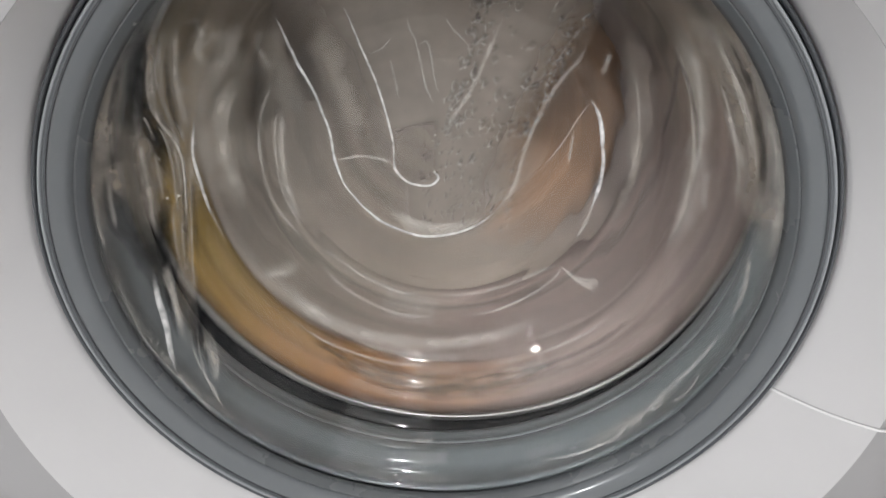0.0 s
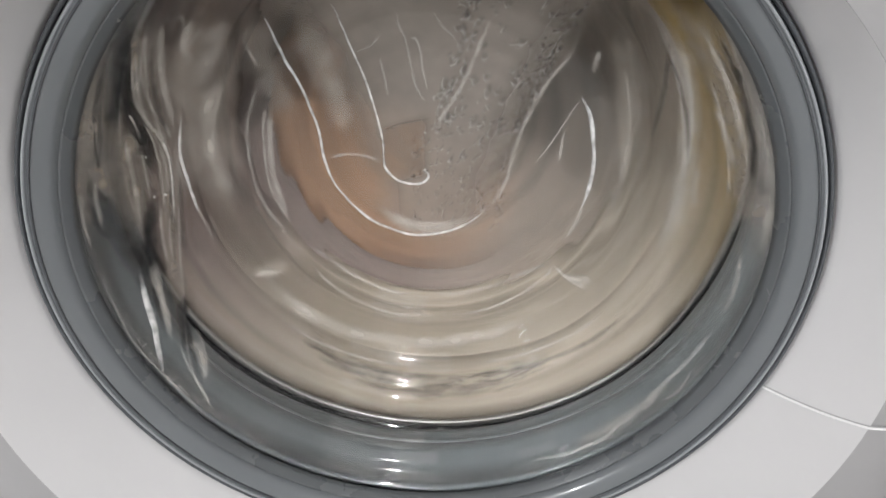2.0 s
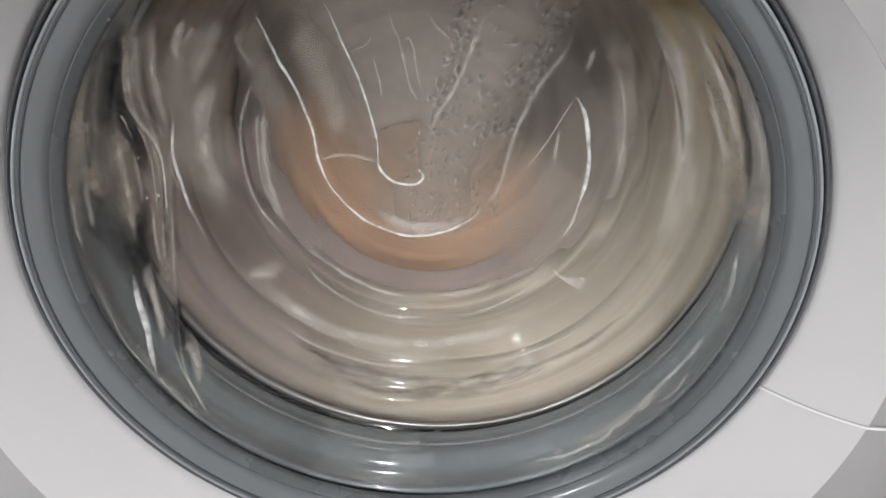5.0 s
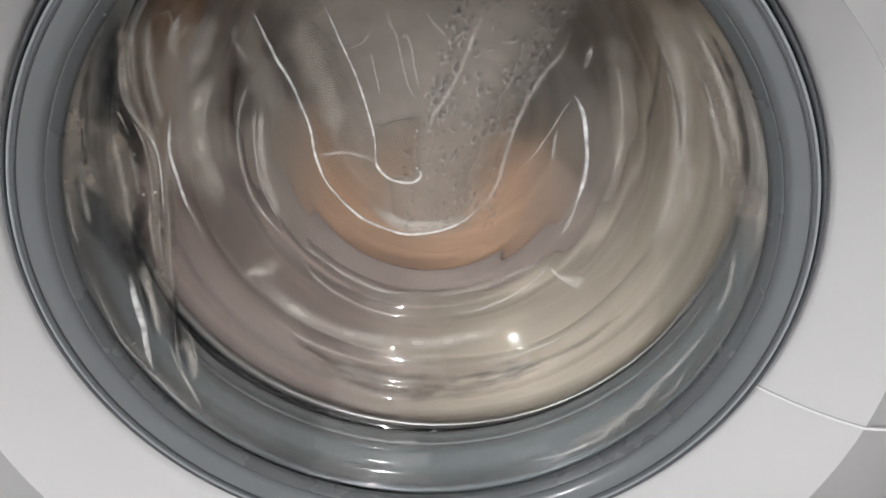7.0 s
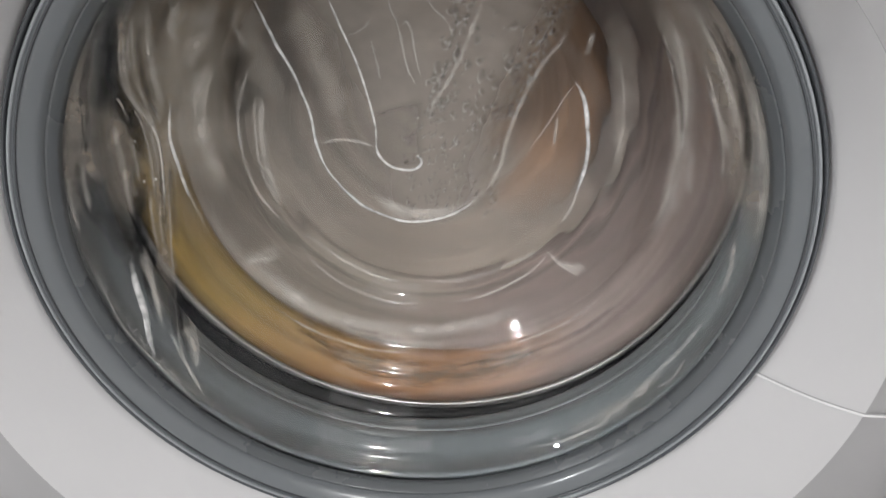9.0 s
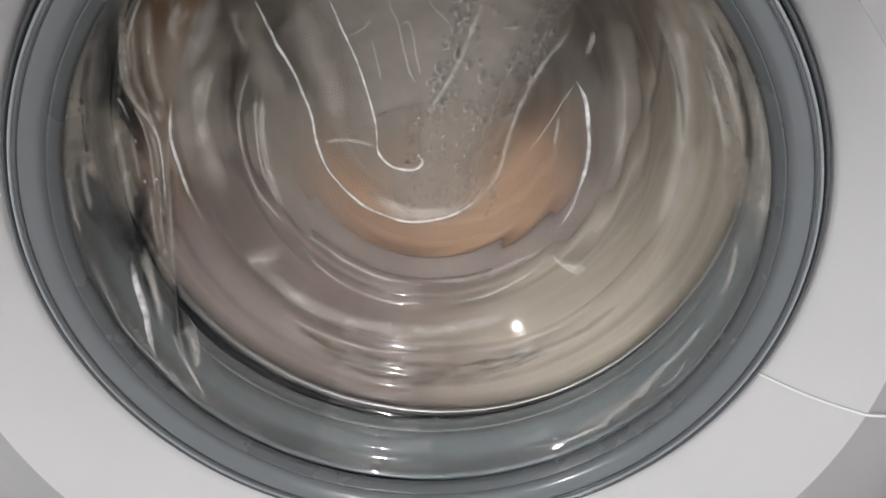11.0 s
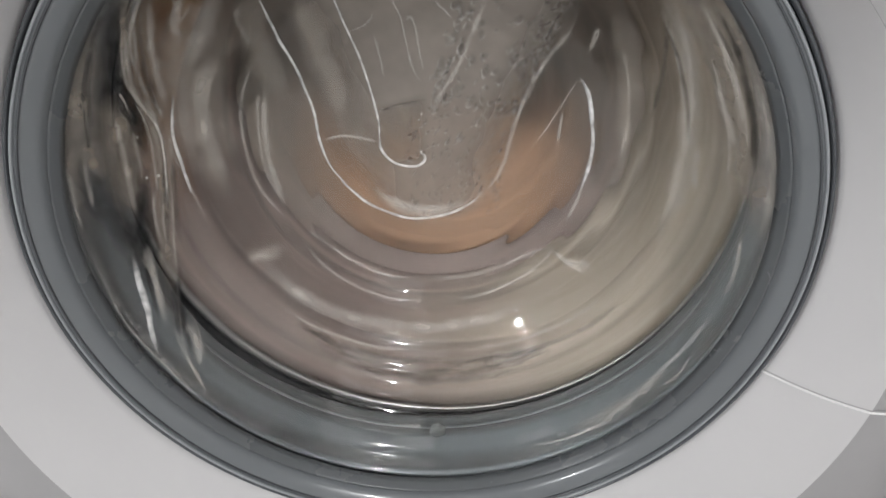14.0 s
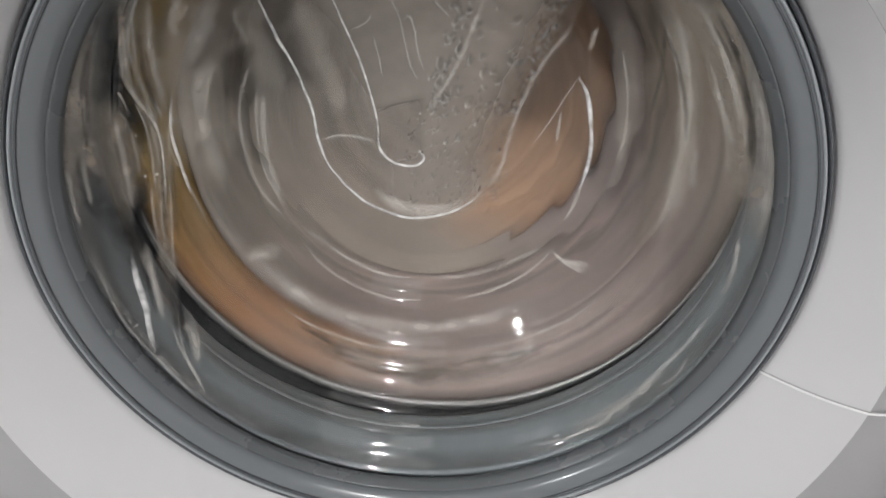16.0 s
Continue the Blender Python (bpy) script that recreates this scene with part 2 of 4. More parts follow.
def cabinet():
    bm = bmesh.new()
    n = 180
    rows = []
    for k in range(12):
        s = [-0.06, 0, 0.1, 0.25, 0.4, 0.55, 0.7, 0.82, 0.91, 0.965, 0.99, 1.0][k]
        ring = []
        for i in range(n):
            x, y, z = dish_point(TAU * i / n, max(0, s))
            if s < 0:
                y += 0.03
            ring.append(bm.verts.new((x, y, z)))
        rows.append(ring)
    # rounded lip, then the flat front out to the machine's edges
    for e, back in ((0.0004, 0.0004), (0.0009, 0.0)):
        ring = []
        for i in range(n):
            a = TAU * i / n
            ring.append(bm.verts.new((DISH_X + (DISH_R + e) * math.cos(a), DISH_Y, DISH_Z + (DISH_R + e) * math.sin(a))))
        rows.append(ring)
    for d, back in ((1.0, 0.0), (1.0, 0.02)):
        ring = []
        for i in range(n):
            c, s = math.cos(TAU * i / n), math.sin(TAU * i / n)
            k = min(0.298 / max(1e-6, abs(c)), (0.395 if s > 0 else 0.445) / max(1e-6, abs(s)))
            ring.append(bm.verts.new((c * k, DISH_Y + back, s * k)))
        rows.append(ring)
    for A, B in zip(rows, rows[1:]):
        for i in range(n):
            bm.faces.new((A[i], A[(i + 1) % n], B[(i + 1) % n], B[i]))
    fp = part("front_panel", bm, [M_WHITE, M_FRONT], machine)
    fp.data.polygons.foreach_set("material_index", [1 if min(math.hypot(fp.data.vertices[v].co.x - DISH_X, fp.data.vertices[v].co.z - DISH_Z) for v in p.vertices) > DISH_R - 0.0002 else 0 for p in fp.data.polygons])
    bm = bmesh.new()
    for q in ((-0.3, -0.285, -0.022, 0.55, -0.45, 0.4), (0.285, 0.3, -0.022, 0.55, -0.45, 0.4), (-0.285, 0.285, -0.022, 0.55, 0.385, 0.4), (-0.285, 0.285, 0.53, 0.55, -0.45, 0.385)):
        box(bm, *q)
    part("casing", bm, M_WHITE, machine, smooth=False)
    # parting line of the panel: up the recess, then level on the flat front
    a_in, a_out = math.atan2(-0.0749, 0.1895), math.atan2(-0.078 - DISH_Z, 0.2342 - DISH_X)
    pts = []
    for i in range(15):
        s = i / 14
        a = a_in + (a_out - a_in) * s + 0.005 * math.sin(math.pi * s)
        x, y, z = dish_point(a, s)
        pts.append(Vector((x, y, z)))
    for i in range(1, 9):
        pts.append(Vector((0.2342 + 0.063 * i / 8, DISH_Y - 0.001, -0.078 - 0.0005 * i / 8)))
    for name, dz, w, mat, up in (("seam_edge", -0.0002, 0.0006, M_SEAM, 0.0012), ("seam_gap_shadow", 0.0006, 0.00035, M_DARK_SEAM, 0.0004)):
        bm = bmesh.new()
        prev = None
        for p in pts:
            ring = [bm.verts.new((p.x + 0.6 * up * cc * -1, p.y - up * cc, p.z + dz + w * ss)) for cc, ss in ((-1, -1), (0.7, -0.9), (1, 0), (0.7, 0.9), (-1, 1))]
            if prev:
                for j in range(5):
                    bm.faces.new((prev[j], prev[(j + 1) % 5], ring[(j + 1) % 5], ring[j]))
            prev = ring
        part(name, bm, mat, machine)


cabinet()


def bowl_y(r):
    """Depth of the door glass at radius r, before its fine rings."""
    pts = ((0, 0.118), (0.06, 0.116), (0.09, 0.111), (0.115, 0.101), (0.135, 0.085), (0.15, 0.066), (0.165, 0.042), (0.178, 0.02), (0.19, 0.012))
    for (ra, ya), (rb, yb) in zip(pts, pts[1:]):
        if r <= rb:
            t = (r - ra) / (rb - ra)
            return ya + (yb - ya) * t
    return pts[-1][1]


def bowl(r):
    y = sum(bowl_y(abs(r + d)) for d in (-0.012, -0.008, -0.004, 0, 0.004, 0.008, 0.012)) / 7
    ring = 0.00022 * math.sin(r * 480) * smoothstep(0.05, 0.08, r) * (1 - smoothstep(0.155, 0.175, r))
    return y + ring


door = tagged(empty("porthole_door", 0, 0, ZC), "round washing machine door with grey frame and wet glass bowl", "door")


def build_door():
    band = [(0.1985, 0.012), (0.199, 0.004), (0.1965, -0.0005), (0.193, 0.0015), (0.189, 0.0048), (0.1855, 0.0086), (0.187, 0.0185), (0.196, 0.0185)]
    part("door_frame", revolve(band, 200), M_BAND, door, "glossy grey plastic frame")
    bevel = [(0.1853, 0.0089), (0.1845, 0.0102), (0.182, 0.0132), (0.1805, 0.0165), (0.183, 0.0185), (0.1865, 0.0185)]
    part("inner_bevel", revolve(bevel, 200), M_BEVEL, door, "inner bevel of the frame, darkened for the reflection in the glass edge")
    part("trim_ring", revolve(torus_profile(0.2004, 0.002, 0.0013, 0.003), 200), M_TRIM_DARK, door, "dark rim")
    part("trim_ring", revolve(torus_profile(0.1972, -0.0006, 0.0008, 0.0012), 200), M_TRIM_LIGHT, door, "light rim line")
    part("trim_ring", revolve(torus_profile(0.1948, 0.0002, 0.0006, 0.001), 200), M_TRIM_DARK, door, "dark rim line")
    rs = [0.0005 + 0.1885 * (i / 92) for i in range(93)]
    front = [(r, bowl(r)) for r in rs]
    back = [(r, bowl(r) + 0.006) for r in reversed(rs)]
    g = part("glass_bowl", revolve(front + back, 200), M_GLASS, door, "clear moulded glass bowl")
    g.visible_shadow = False
    return g


glass_bowl = build_door()

gasket = tagged(empty("door_gasket", 0, 0, ZC), "grey rubber door gasket, wet, with folds", "gasket")


def build_gasket():
    prof = [(0.1855, 0.0245), (0.1885, 0.031), (0.194, 0.044), (0.1935, 0.052), (0.1905, 0.060), (0.1905, 0.068), (0.195, 0.074), (0.199, 0.080), (0.1988, 0.0885), (0.1992, 0.0918), (0.206, 0.1), (0.222, 0.1), (0.226, 0.08), (0.21, 0.0265), (0.19, 0.0255)]
    bm = revolve(prof, 200)
    for v in bm.verts:  # the inner edge is drawn in a little on one side
        v.co.x *= 1 - 0.045 * smoothstep(0.05, 0.085, v.co.y) * smoothstep(-0.14, -0.06, v.co.z) * (1 - smoothstep(-0.1, 0, v.co.x))
    part("bellows", bm, M_RUBBER, gasket)
    bm = revolve(torus_profile(0.1962, 0.0765, 0.0016, 0.0022), 200)
    part("lip", bm, M_RUBBER, gasket, "raised inner lip of the gasket")


build_gasket()



# ---- water on the glass, glints and refraction painted as streaks ----
def spline(pts, n):
    """A smooth curve through the points."""
    P = [Vector(p) for p in pts]
    P = [2 * P[0] - P[1]] + P + [2 * P[-1] - P[-2]]
    out = []
    m = len(P) - 3
    for i in range(n + 1):
        u = i / n * m
        k = min(m - 1, int(u))
        t = u - k
        a, b, c, d = P[k:k + 4]
        out.append(0.5 * (2 * b + (c - a) * t + (2 * a - 5 * b + 4 * c - d) * t * t + (3 * b - a - 3 * c + d) * t ** 3))
    return out


def finish(name, bm, mat, thick):
    me_ob = part(name, bm, mat, glass_bowl)
    at = me_ob.data.attributes.new("thickness", "FLOAT", "POINT")
    at.data.foreach_set("value", thick)
    me_ob.visible_shadow = False
    return me_ob


def streak(name, mat, width, pts):
    """A strip along the glass, water run and painted refraction alike; width and (x, z) points in millimetres."""
    length = sum(math.dist(a, b) for a, b in zip(pts, pts[1:]))
    n = max(12, int(length / 1.5))
    line = spline([(x / 1000, z / 1000) for x, z in pts], n)
    w = width / 2000
    bm = bmesh.new()
    thick, prev = [], None
    seed = pts[0][0] * 0.37 + pts[0][1]
    for i, p in enumerate(line):
        d = (line[min(n, i + 1)] - line[max(0, i - 1)]).normalized()
        side = Vector((-d.y, d.x))
        end = min(1, 0.15 + 4.5 * min(i, n - i) / n)
        wob = 1 + 0.22 * noise.noise(Vector((seed, i * 0.14, 0))) + 0.12 * noise.noise(Vector((seed, i * 0.5, 3)))
        q = p + side * w * 0.18 * noise.noise(Vector((seed, i * 0.2, 8)))
        ring = []
        for j in range(7):
            u = j / 3 - 1
            c = q + side * (u * w * wob * (0.4 + 0.6 * end))
            r = min(0.1825, c.length)
            dome = (1 - u * u) * (0.0003 if name == "film" else min(0.0012, w * 0.5)) * end
            ring.append(bm.verts.new((c.x, bowl(r) - 0.0003 - dome, c.y)))
            thick.append((1 - u * u) * end)
        if prev:
            for j in range(6):
                bm.faces.new((prev[j], prev[j + 1], ring[j + 1], ring[j]))
        prev = ring
    finish(name, bm, mat, thick)


streak("rivulet_refraction", W_BRIGHT, 1.7, [(-51.0, 115.1), (-45.6, 91.5), (-37.8, 65.7), (-32.7, 43.5), (-29.7, 26.7), (-29.7, 13.4)])
streak("rivulet_refraction", W_BRIGHT, 2.2, [(-29.9, 17.1), (-28.9, 7.7), (-23.1, 0.0), (-14.8, -3.5), (-6.6, -3.9), (-1.8, -0.4), (-1.4, 3.5), (-4.6, 5.7)])
streak("rivulet_refraction", W_BRIGHT, 2.0, [(-85.0, 112.9), (-83.7, 95.9), (-81.3, 81.1), (-76.3, 65.8), (-72.2, 48.8), (-68.9, 33.5), (-67.4, 14.2), (-61.8, -3.9), (-51.2, -19.3)])
streak("rivulet_refraction", W_BRIGHT, 2.3, [(-56.7, -12.7), (-51.2, -19.3), (-39.5, -30.4), (-22.8, -38.6), (-9.5, -41.8), (7.8, -39.8), (23.8, -33.4), (36.1, -23.4)])
streak("rivulet_refraction", W_SOFT, 4.2, [(30.5, -27.7), (42.3, -15.1), (49.2, -1.9), (52.6, 13.9), (56.8, 31.4), (63.7, 50.5), (72.7, 70.5), (82.0, 87.3), (83.3, 104.7)])
streak("film", W_SOFT, 7.6, [(-37.0, -18.1), (-22.4, -28.8), (-3.6, -34.0), (15.4, -32.7), (32.4, -26.0)])
streak("film", W_SOFT, 11.4, [(-32.7, -23.8), (-15.1, -35.0), (4.0, -37.4), (23.0, -32.0)])
streak("rivulet_refraction", W_SOFT, 2.8, [(-95.5, 74.7), (-100.6, 64.3), (-106.4, 51.4), (-110.3, 34.9), (-111.2, 15.0), (-109.5, -2.2), (-104.7, -18.0), (-96.6, -32.4), (-88.9, -47.7)])
streak("rivulet_refraction", W_SOFT, 2.5, [(-94.8, 58.9), (-99.4, 46.1), (-101.9, 31.4), (-103.0, 13.1), (-101.8, -2.9), (-97.8, -16.9), (-93.4, -28.2)])
streak("film", W_SOFT, 5.7, [(-93.4, 59.2), (-97.0, 40.2), (-99.3, 21.1), (-99.2, 1.5), (-96.3, -15.6), (-93.3, -29.2)])
streak("rivulet_refraction", W_SOFT, 3.1, [(-93.6, 106.1), (-97.1, 99.6), (-97.6, 90.7), (-94.8, 77.6)])
streak("rivulet_refraction", W_BRIGHT, 2.8, [(91.0, 59.3), (96.6, 49.9), (100.6, 33.6), (102.9, 14.6), (101.6, -0.9), (98.7, -15.3)])
streak("rivulet_refraction", W_SOFT, 2.9, [(99.7, -10.2), (96.0, -25.8), (90.5, -38.9)])
streak("rivulet_refraction", W_SOFT, 2.1, [(90.8, 58.5), (86.4, 49.0), (82.0, 38.9), (75.0, 24.3), (65.3, 9.2)])
streak("rivulet_refraction", W_SOFT, 2.8, [(83.4, 38.2), (82.8, 25.4), (82.3, 13.8)])
streak("rivulet_refraction", W_SOFT, 4.4, [(95.5, 92.6), (94.8, 83.4), (94.0, 75.7)])
streak("rivulet_refraction", W_SOFT, 4.0, [(37.7, 110.9), (30.8, 90.2), (23.1, 69.6), (15.6, 54.4), (7.9, 42.4), (3.5, 28.7)])
streak("rivulet_refraction", W_FINE, 1.7, [(-17.3, 108.7), (-16.1, 100.1), (-13.1, 92.5), (-10.3, 75.9), (-7.5, 61.7), (-3.0, 53.0)])
streak("rivulet_refraction", W_FINE, 1.7, [(-10.3, 89.8), (-7.6, 92.4), (-4.9, 87.1), (-3.1, 72.3), (-0.5, 59.1)])
streak("rivulet_refraction", W_FINE, 1.6, [(4.0, 107.4), (8.8, 99.4), (12.0, 96.6), (16.5, 91.2)])
streak("rivulet_refraction", W_FINE, 1.3, [(-42.7, 84.2), (-33.3, 88.0), (-27.8, 94.2)])
streak("rivulet_refraction", W_FINE, 1.7, [(-28.9, 81.4), (-26.5, 69.0), (-24.9, 56.3)])
streak("rivulet_refraction", W_DIM, 1.8, [(-27.6, 33.1), (-19.6, 37.5), (-9.0, 39.5), (0.9, 41.3)])
streak("rivulet_refraction", W_SOFT, 3.6, [(-67.4, 14.8), (-52.8, 17.5), (-38.6, 15.3), (-30.1, 12.4)])
streak("film", W_HAZE, 13.5, [(-61.4, 98.8), (-59.7, 77.2), (-54.7, 55.2), (-51.8, 30.7)])
streak("rivulet_refraction", W_SOFT, 3.5, [(-86.4, -46.8), (-78.3, -49.7), (-65.1, -61.3), (-50.4, -72.8), (-28.2, -83.8), (-4.4, -86.4)])
streak("rivulet_refraction", W_SOFT, 3.5, [(-4.4, -86.4), (19.4, -85.0), (43.7, -78.1), (65.8, -66.2), (82.2, -57.2)])
streak("rivulet_refraction", W_SOFT, 2.8, [(-84.6, -53.3), (-73.9, -70.2), (-58.5, -84.3), (-39.4, -95.3), (-18.9, -100.9), (11.5, -102.1)])
streak("rivulet_refraction", W_SOFT, 2.7, [(11.5, -102.1), (39.2, -95.1), (63.1, -81.6), (78.9, -66.6), (83.4, -57.2)])
streak("rivulet_refraction", W_SOFT, 4.5, [(81.9, -57.6), (89.9, -63.9), (98.2, -67.5), (106.4, -69.2)])
streak("film", W_SOFT, 8.3, [(89.9, -64.5), (98.8, -65.1), (108.4, -63.1)])
streak("film", W_HAZE, 7.5, [(-117.9, -57.2), (-110.0, -57.5), (-102.6, -61.1), (-97.5, -57.5)])
streak("film", W_HAZE, 12.8, [(-119.2, -56.4), (-106.7, -56.1), (-93.2, -56.8)])
streak("rivulet_refraction", W_SOFT, 2.6, [(-117.1, -57.6), (-110.0, -57.9), (-101.8, -61.1)])
streak("film", W_SOFT, 10.1, [(-115.7, -52.1), (-88.7, -87.3), (-51.8, -109.8), (-4.5, -118.6), (39.4, -111.4), (77.7, -91.4)])
streak("film", W_SOFT, 10.4, [(112.2, 121.8), (129.3, 96.1), (140.2, 67.5), (146.2, 35.7), (147.1, 1.5), (140.9, -32.7)])
streak("rivulet_refraction", W_SOFT, 2.7, [(120.9, 114.4), (135.5, 84.0), (144.4, 50.3), (147.3, 9.3)])
streak("film", W_SOFT, 4.0, [(146.2, 78.0), (151.9, 66.4), (157.8, 53.4), (163.7, 40.2)])
streak("film", W_SOFT, 6.1, [(149.2, 100.6), (163.9, 71.8), (173.8, 47.3), (178.1, 25.7), (180.2, -2.5)])
streak("film", W_SOFT, 4.3, [(124.7, 124.6), (141.5, 98.8), (155.9, 71.3), (165.9, 42.9)])
streak("film", W_BEIGE, 9.4, [(-141.7, 113.6), (-157.1, 89.8), (-167.3, 67.0), (-174.7, 42.6), (-178.1, 13.1)])
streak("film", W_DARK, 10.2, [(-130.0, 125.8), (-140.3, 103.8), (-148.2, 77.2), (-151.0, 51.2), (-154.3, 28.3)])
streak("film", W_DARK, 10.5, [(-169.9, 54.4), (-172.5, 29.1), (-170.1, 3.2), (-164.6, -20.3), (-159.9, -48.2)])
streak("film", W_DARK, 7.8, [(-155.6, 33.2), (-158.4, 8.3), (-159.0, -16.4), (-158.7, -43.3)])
streak("film", W_BEIGE, 6.3, [(-126.4, 125.3), (-137.5, 103.0), (-145.3, 77.7), (-146.7, 53.8), (-146.4, 32.6)])
streak("film", W_BEIGE, 8.6, [(-146.2, 50.5), (-148.0, 27.5), (-151.5, -4.0), (-153.0, -27.9), (-151.4, -60.6)])
streak("rivulet_refraction", W_SOFT, 3.5, [(-120.9, 121.1), (-132.0, 93.4), (-136.9, 72.9), (-139.4, 50.6)])
streak("rivulet_refraction", W_SOFT, 2.4, [(-134.1, 111.7), (-143.1, 84.0), (-146.9, 64.4), (-145.1, 51.0), (-144.8, 37.3)])
streak("rivulet_refraction", W_BRIGHT, 1.6, [(-135.6, 59.9), (-141.3, 36.9), (-141.6, 14.1), (-140.4, -4.9)])
streak("rivulet_refraction", W_BRIGHT, 1.3, [(-145.6, 52.9), (-145.7, 38.0), (-148.3, 16.0), (-151.2, -8.0)])
streak("rivulet_refraction", W_SOFT, 4.5, [(-112.1, 116.7), (-120.4, 103.4), (-121.7, 92.9)])
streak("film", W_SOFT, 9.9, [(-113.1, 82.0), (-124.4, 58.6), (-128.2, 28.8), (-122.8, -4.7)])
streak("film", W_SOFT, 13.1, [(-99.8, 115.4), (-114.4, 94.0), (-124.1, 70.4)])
streak("rivulet_refraction", W_BRIGHT, 2.7, [(-165.3, -24.4), (-164.4, -40.3), (-161.8, -56.6), (-160.5, -70.1), (-158.4, -81.9)])
streak("rivulet_refraction", W_SOFT, 3.3, [(-161.8, -21.5), (-160.3, -34.2), (-157.3, -51.5), (-155.1, -70.1)])
streak("rivulet_refraction", W_SOFT, 5.6, [(-147.0, -76.1), (-143.0, -81.0), (-139.6, -92.6), (-137.8, -100.9)])
streak("rivulet_refraction", W_SOFT, 1.7, [(-152.0, -71.4), (-146.6, -89.5), (-139.7, -104.2), (-133.5, -118.6)])
streak("rivulet_refraction", W_SOFT, 2.7, [(-170.7, 40.7), (-172.8, 27.1), (-174.4, 9.9)])
streak("rivulet_refraction", W_SOFT, 2.1, [(-176.3, 39.8), (-179.4, 17.2), (-179.8, -0.1)])
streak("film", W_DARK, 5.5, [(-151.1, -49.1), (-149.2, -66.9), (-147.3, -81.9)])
streak("rivulet_refraction", W_FINE, 1.3, [(-179.9, -9.4), (-176.3, -34.7), (-170.7, -59.8), (-160.4, -81.8), (-149.7, -100.0)])
streak("rivulet_refraction", W_FINE, 1.7, [(-160.4, -81.8), (-149.7, -100.0), (-136.4, -120.5)])
streak("rivulet_refraction", W_FINE, 2.0, [(167.0, -52.8), (154.8, -79.2), (140.8, -101.7), (132.4, -114.0)])
streak("rivulet_refraction", W_FINE, 2.1, [(134.1, -111.7), (125.5, -122.9), (119.9, -128.2), (112.7, -136.9), (102.8, -143.8), (87.5, -154.2)])
streak("rivulet_refraction", W_SOFT, 2.5, [(172.5, -2.5), (172.7, -24.9), (168.4, -46.4)])
streak("film", W_HAZE, 4.9, [(148.9, -91.7), (131.7, -114.6), (113.0, -132.8), (92.8, -148.0)])
streak("rivulet_refraction", W_FINE, 1.4, [(139.4, -104.7), (137.1, -110.6), (132.4, -114.6)])
streak("rivulet_refraction", W_FINE, 1.1, [(127.9, -120.5), (126.6, -124.8), (124.3, -125.3)])
streak("rivulet_refraction", W_FINE, 1.1, [(123.1, -126.4), (121.5, -130.1), (119.2, -130.0)])
streak("rivulet_refraction", W_FINE, 1.1, [(117.8, -131.2), (115.9, -135.5), (113.4, -134.8)])
streak("rivulet_refraction", W_FINE, 1.4, [(112.7, -136.9), (99.5, -146.3), (84.0, -154.8), (68.1, -160.8)])
streak("rivulet_refraction", W_FINE, 1.3, [(158.2, -80.1), (151.6, -95.4), (143.4, -105.0)])
streak("rivulet_refraction", W_FINE, 1.5, [(-18.2, -161.4), (-10.4, -162.5), (-2.8, -162.5)])
streak("film", W_BEIGE, 16.4, [(125.7, 127.7), (147.5, 100.0), (164.7, 67.2), (175.1, 31.0), (177.9, -2.4)])
streak("film", W_BEIGE, 11.2, [(117.1, 126.1), (135.9, 102.5), (153.7, 72.0), (165.7, 38.8), (169.1, 8.5)])
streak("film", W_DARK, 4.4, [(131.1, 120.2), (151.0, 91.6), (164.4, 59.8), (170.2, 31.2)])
streak("rivulet_refraction", W_SOFT, 1.6, [(121.7, 124.1), (142.5, 98.3), (158.7, 67.6), (169.0, 34.0)])
streak("rivulet_refraction", W_SOFT, 1.4, [(158.0, 87.7), (169.4, 58.8), (175.1, 31.0)])
streak("film", W_BEIGE, 11.3, [(-150.6, 100.7), (-161.6, 75.0), (-168.4, 46.3), (-170.3, 22.0)])
streak("film", W_BEIGE, 15.3, [(-153.8, 71.0), (-157.9, 47.1), (-160.4, 21.1), (-160.1, -1.6)])
streak("film", W_DARK, 3.9, [(-146.8, 105.9), (-157.4, 83.4), (-165.4, 59.3), (-170.0, 32.6)])
streak("film", W_HAZE, 15.8, [(-108.2, 120.9), (-122.6, 89.3), (-130.8, 53.6), (-133.1, 19.1), (-126.8, -14.7)])
streak("film", W_HAZE, 12.0, [(-122.0, 124.5), (-134.4, 94.7), (-141.7, 63.3), (-146.1, 26.2), (-149.1, -9.5)])
streak("film", W_HAZE, 15.0, [(-100.3, 101.1), (-114.1, 70.9), (-120.2, 37.8), (-118.3, 5.9)])
streak("rivulet_refraction", W_SOFT, 1.4, [(-125.3, 121.9), (-134.3, 101.8), (-141.4, 78.9), (-144.2, 58.8), (-145.0, 41.3)])
streak("rivulet_refraction", W_SOFT, 1.3, [(-148.9, 68.1), (-148.2, 55.7), (-149.3, 38.4), (-151.5, 18.7), (-154.2, -6.1)])
streak("rivulet_refraction", W_DIM, 2.6, [(-128.4, 110.0), (-136.9, 88.2), (-141.4, 67.5), (-142.7, 48.2)])
streak("rivulet_refraction", W_DIM, 3.0, [(-144.1, 24.9), (-147.2, -3.7), (-148.1, -31.2)])
streak("rivulet_refraction", W_SOFT, 1.3, [(-140.9, 47.1), (-144.5, 25.2), (-148.5, -2.9), (-150.3, -29.9), (-150.0, -56.0)])
streak("rivulet_refraction", W_DIM, 2.3, [(-147.0, 27.1), (-150.9, -1.1), (-152.7, -31.2)])
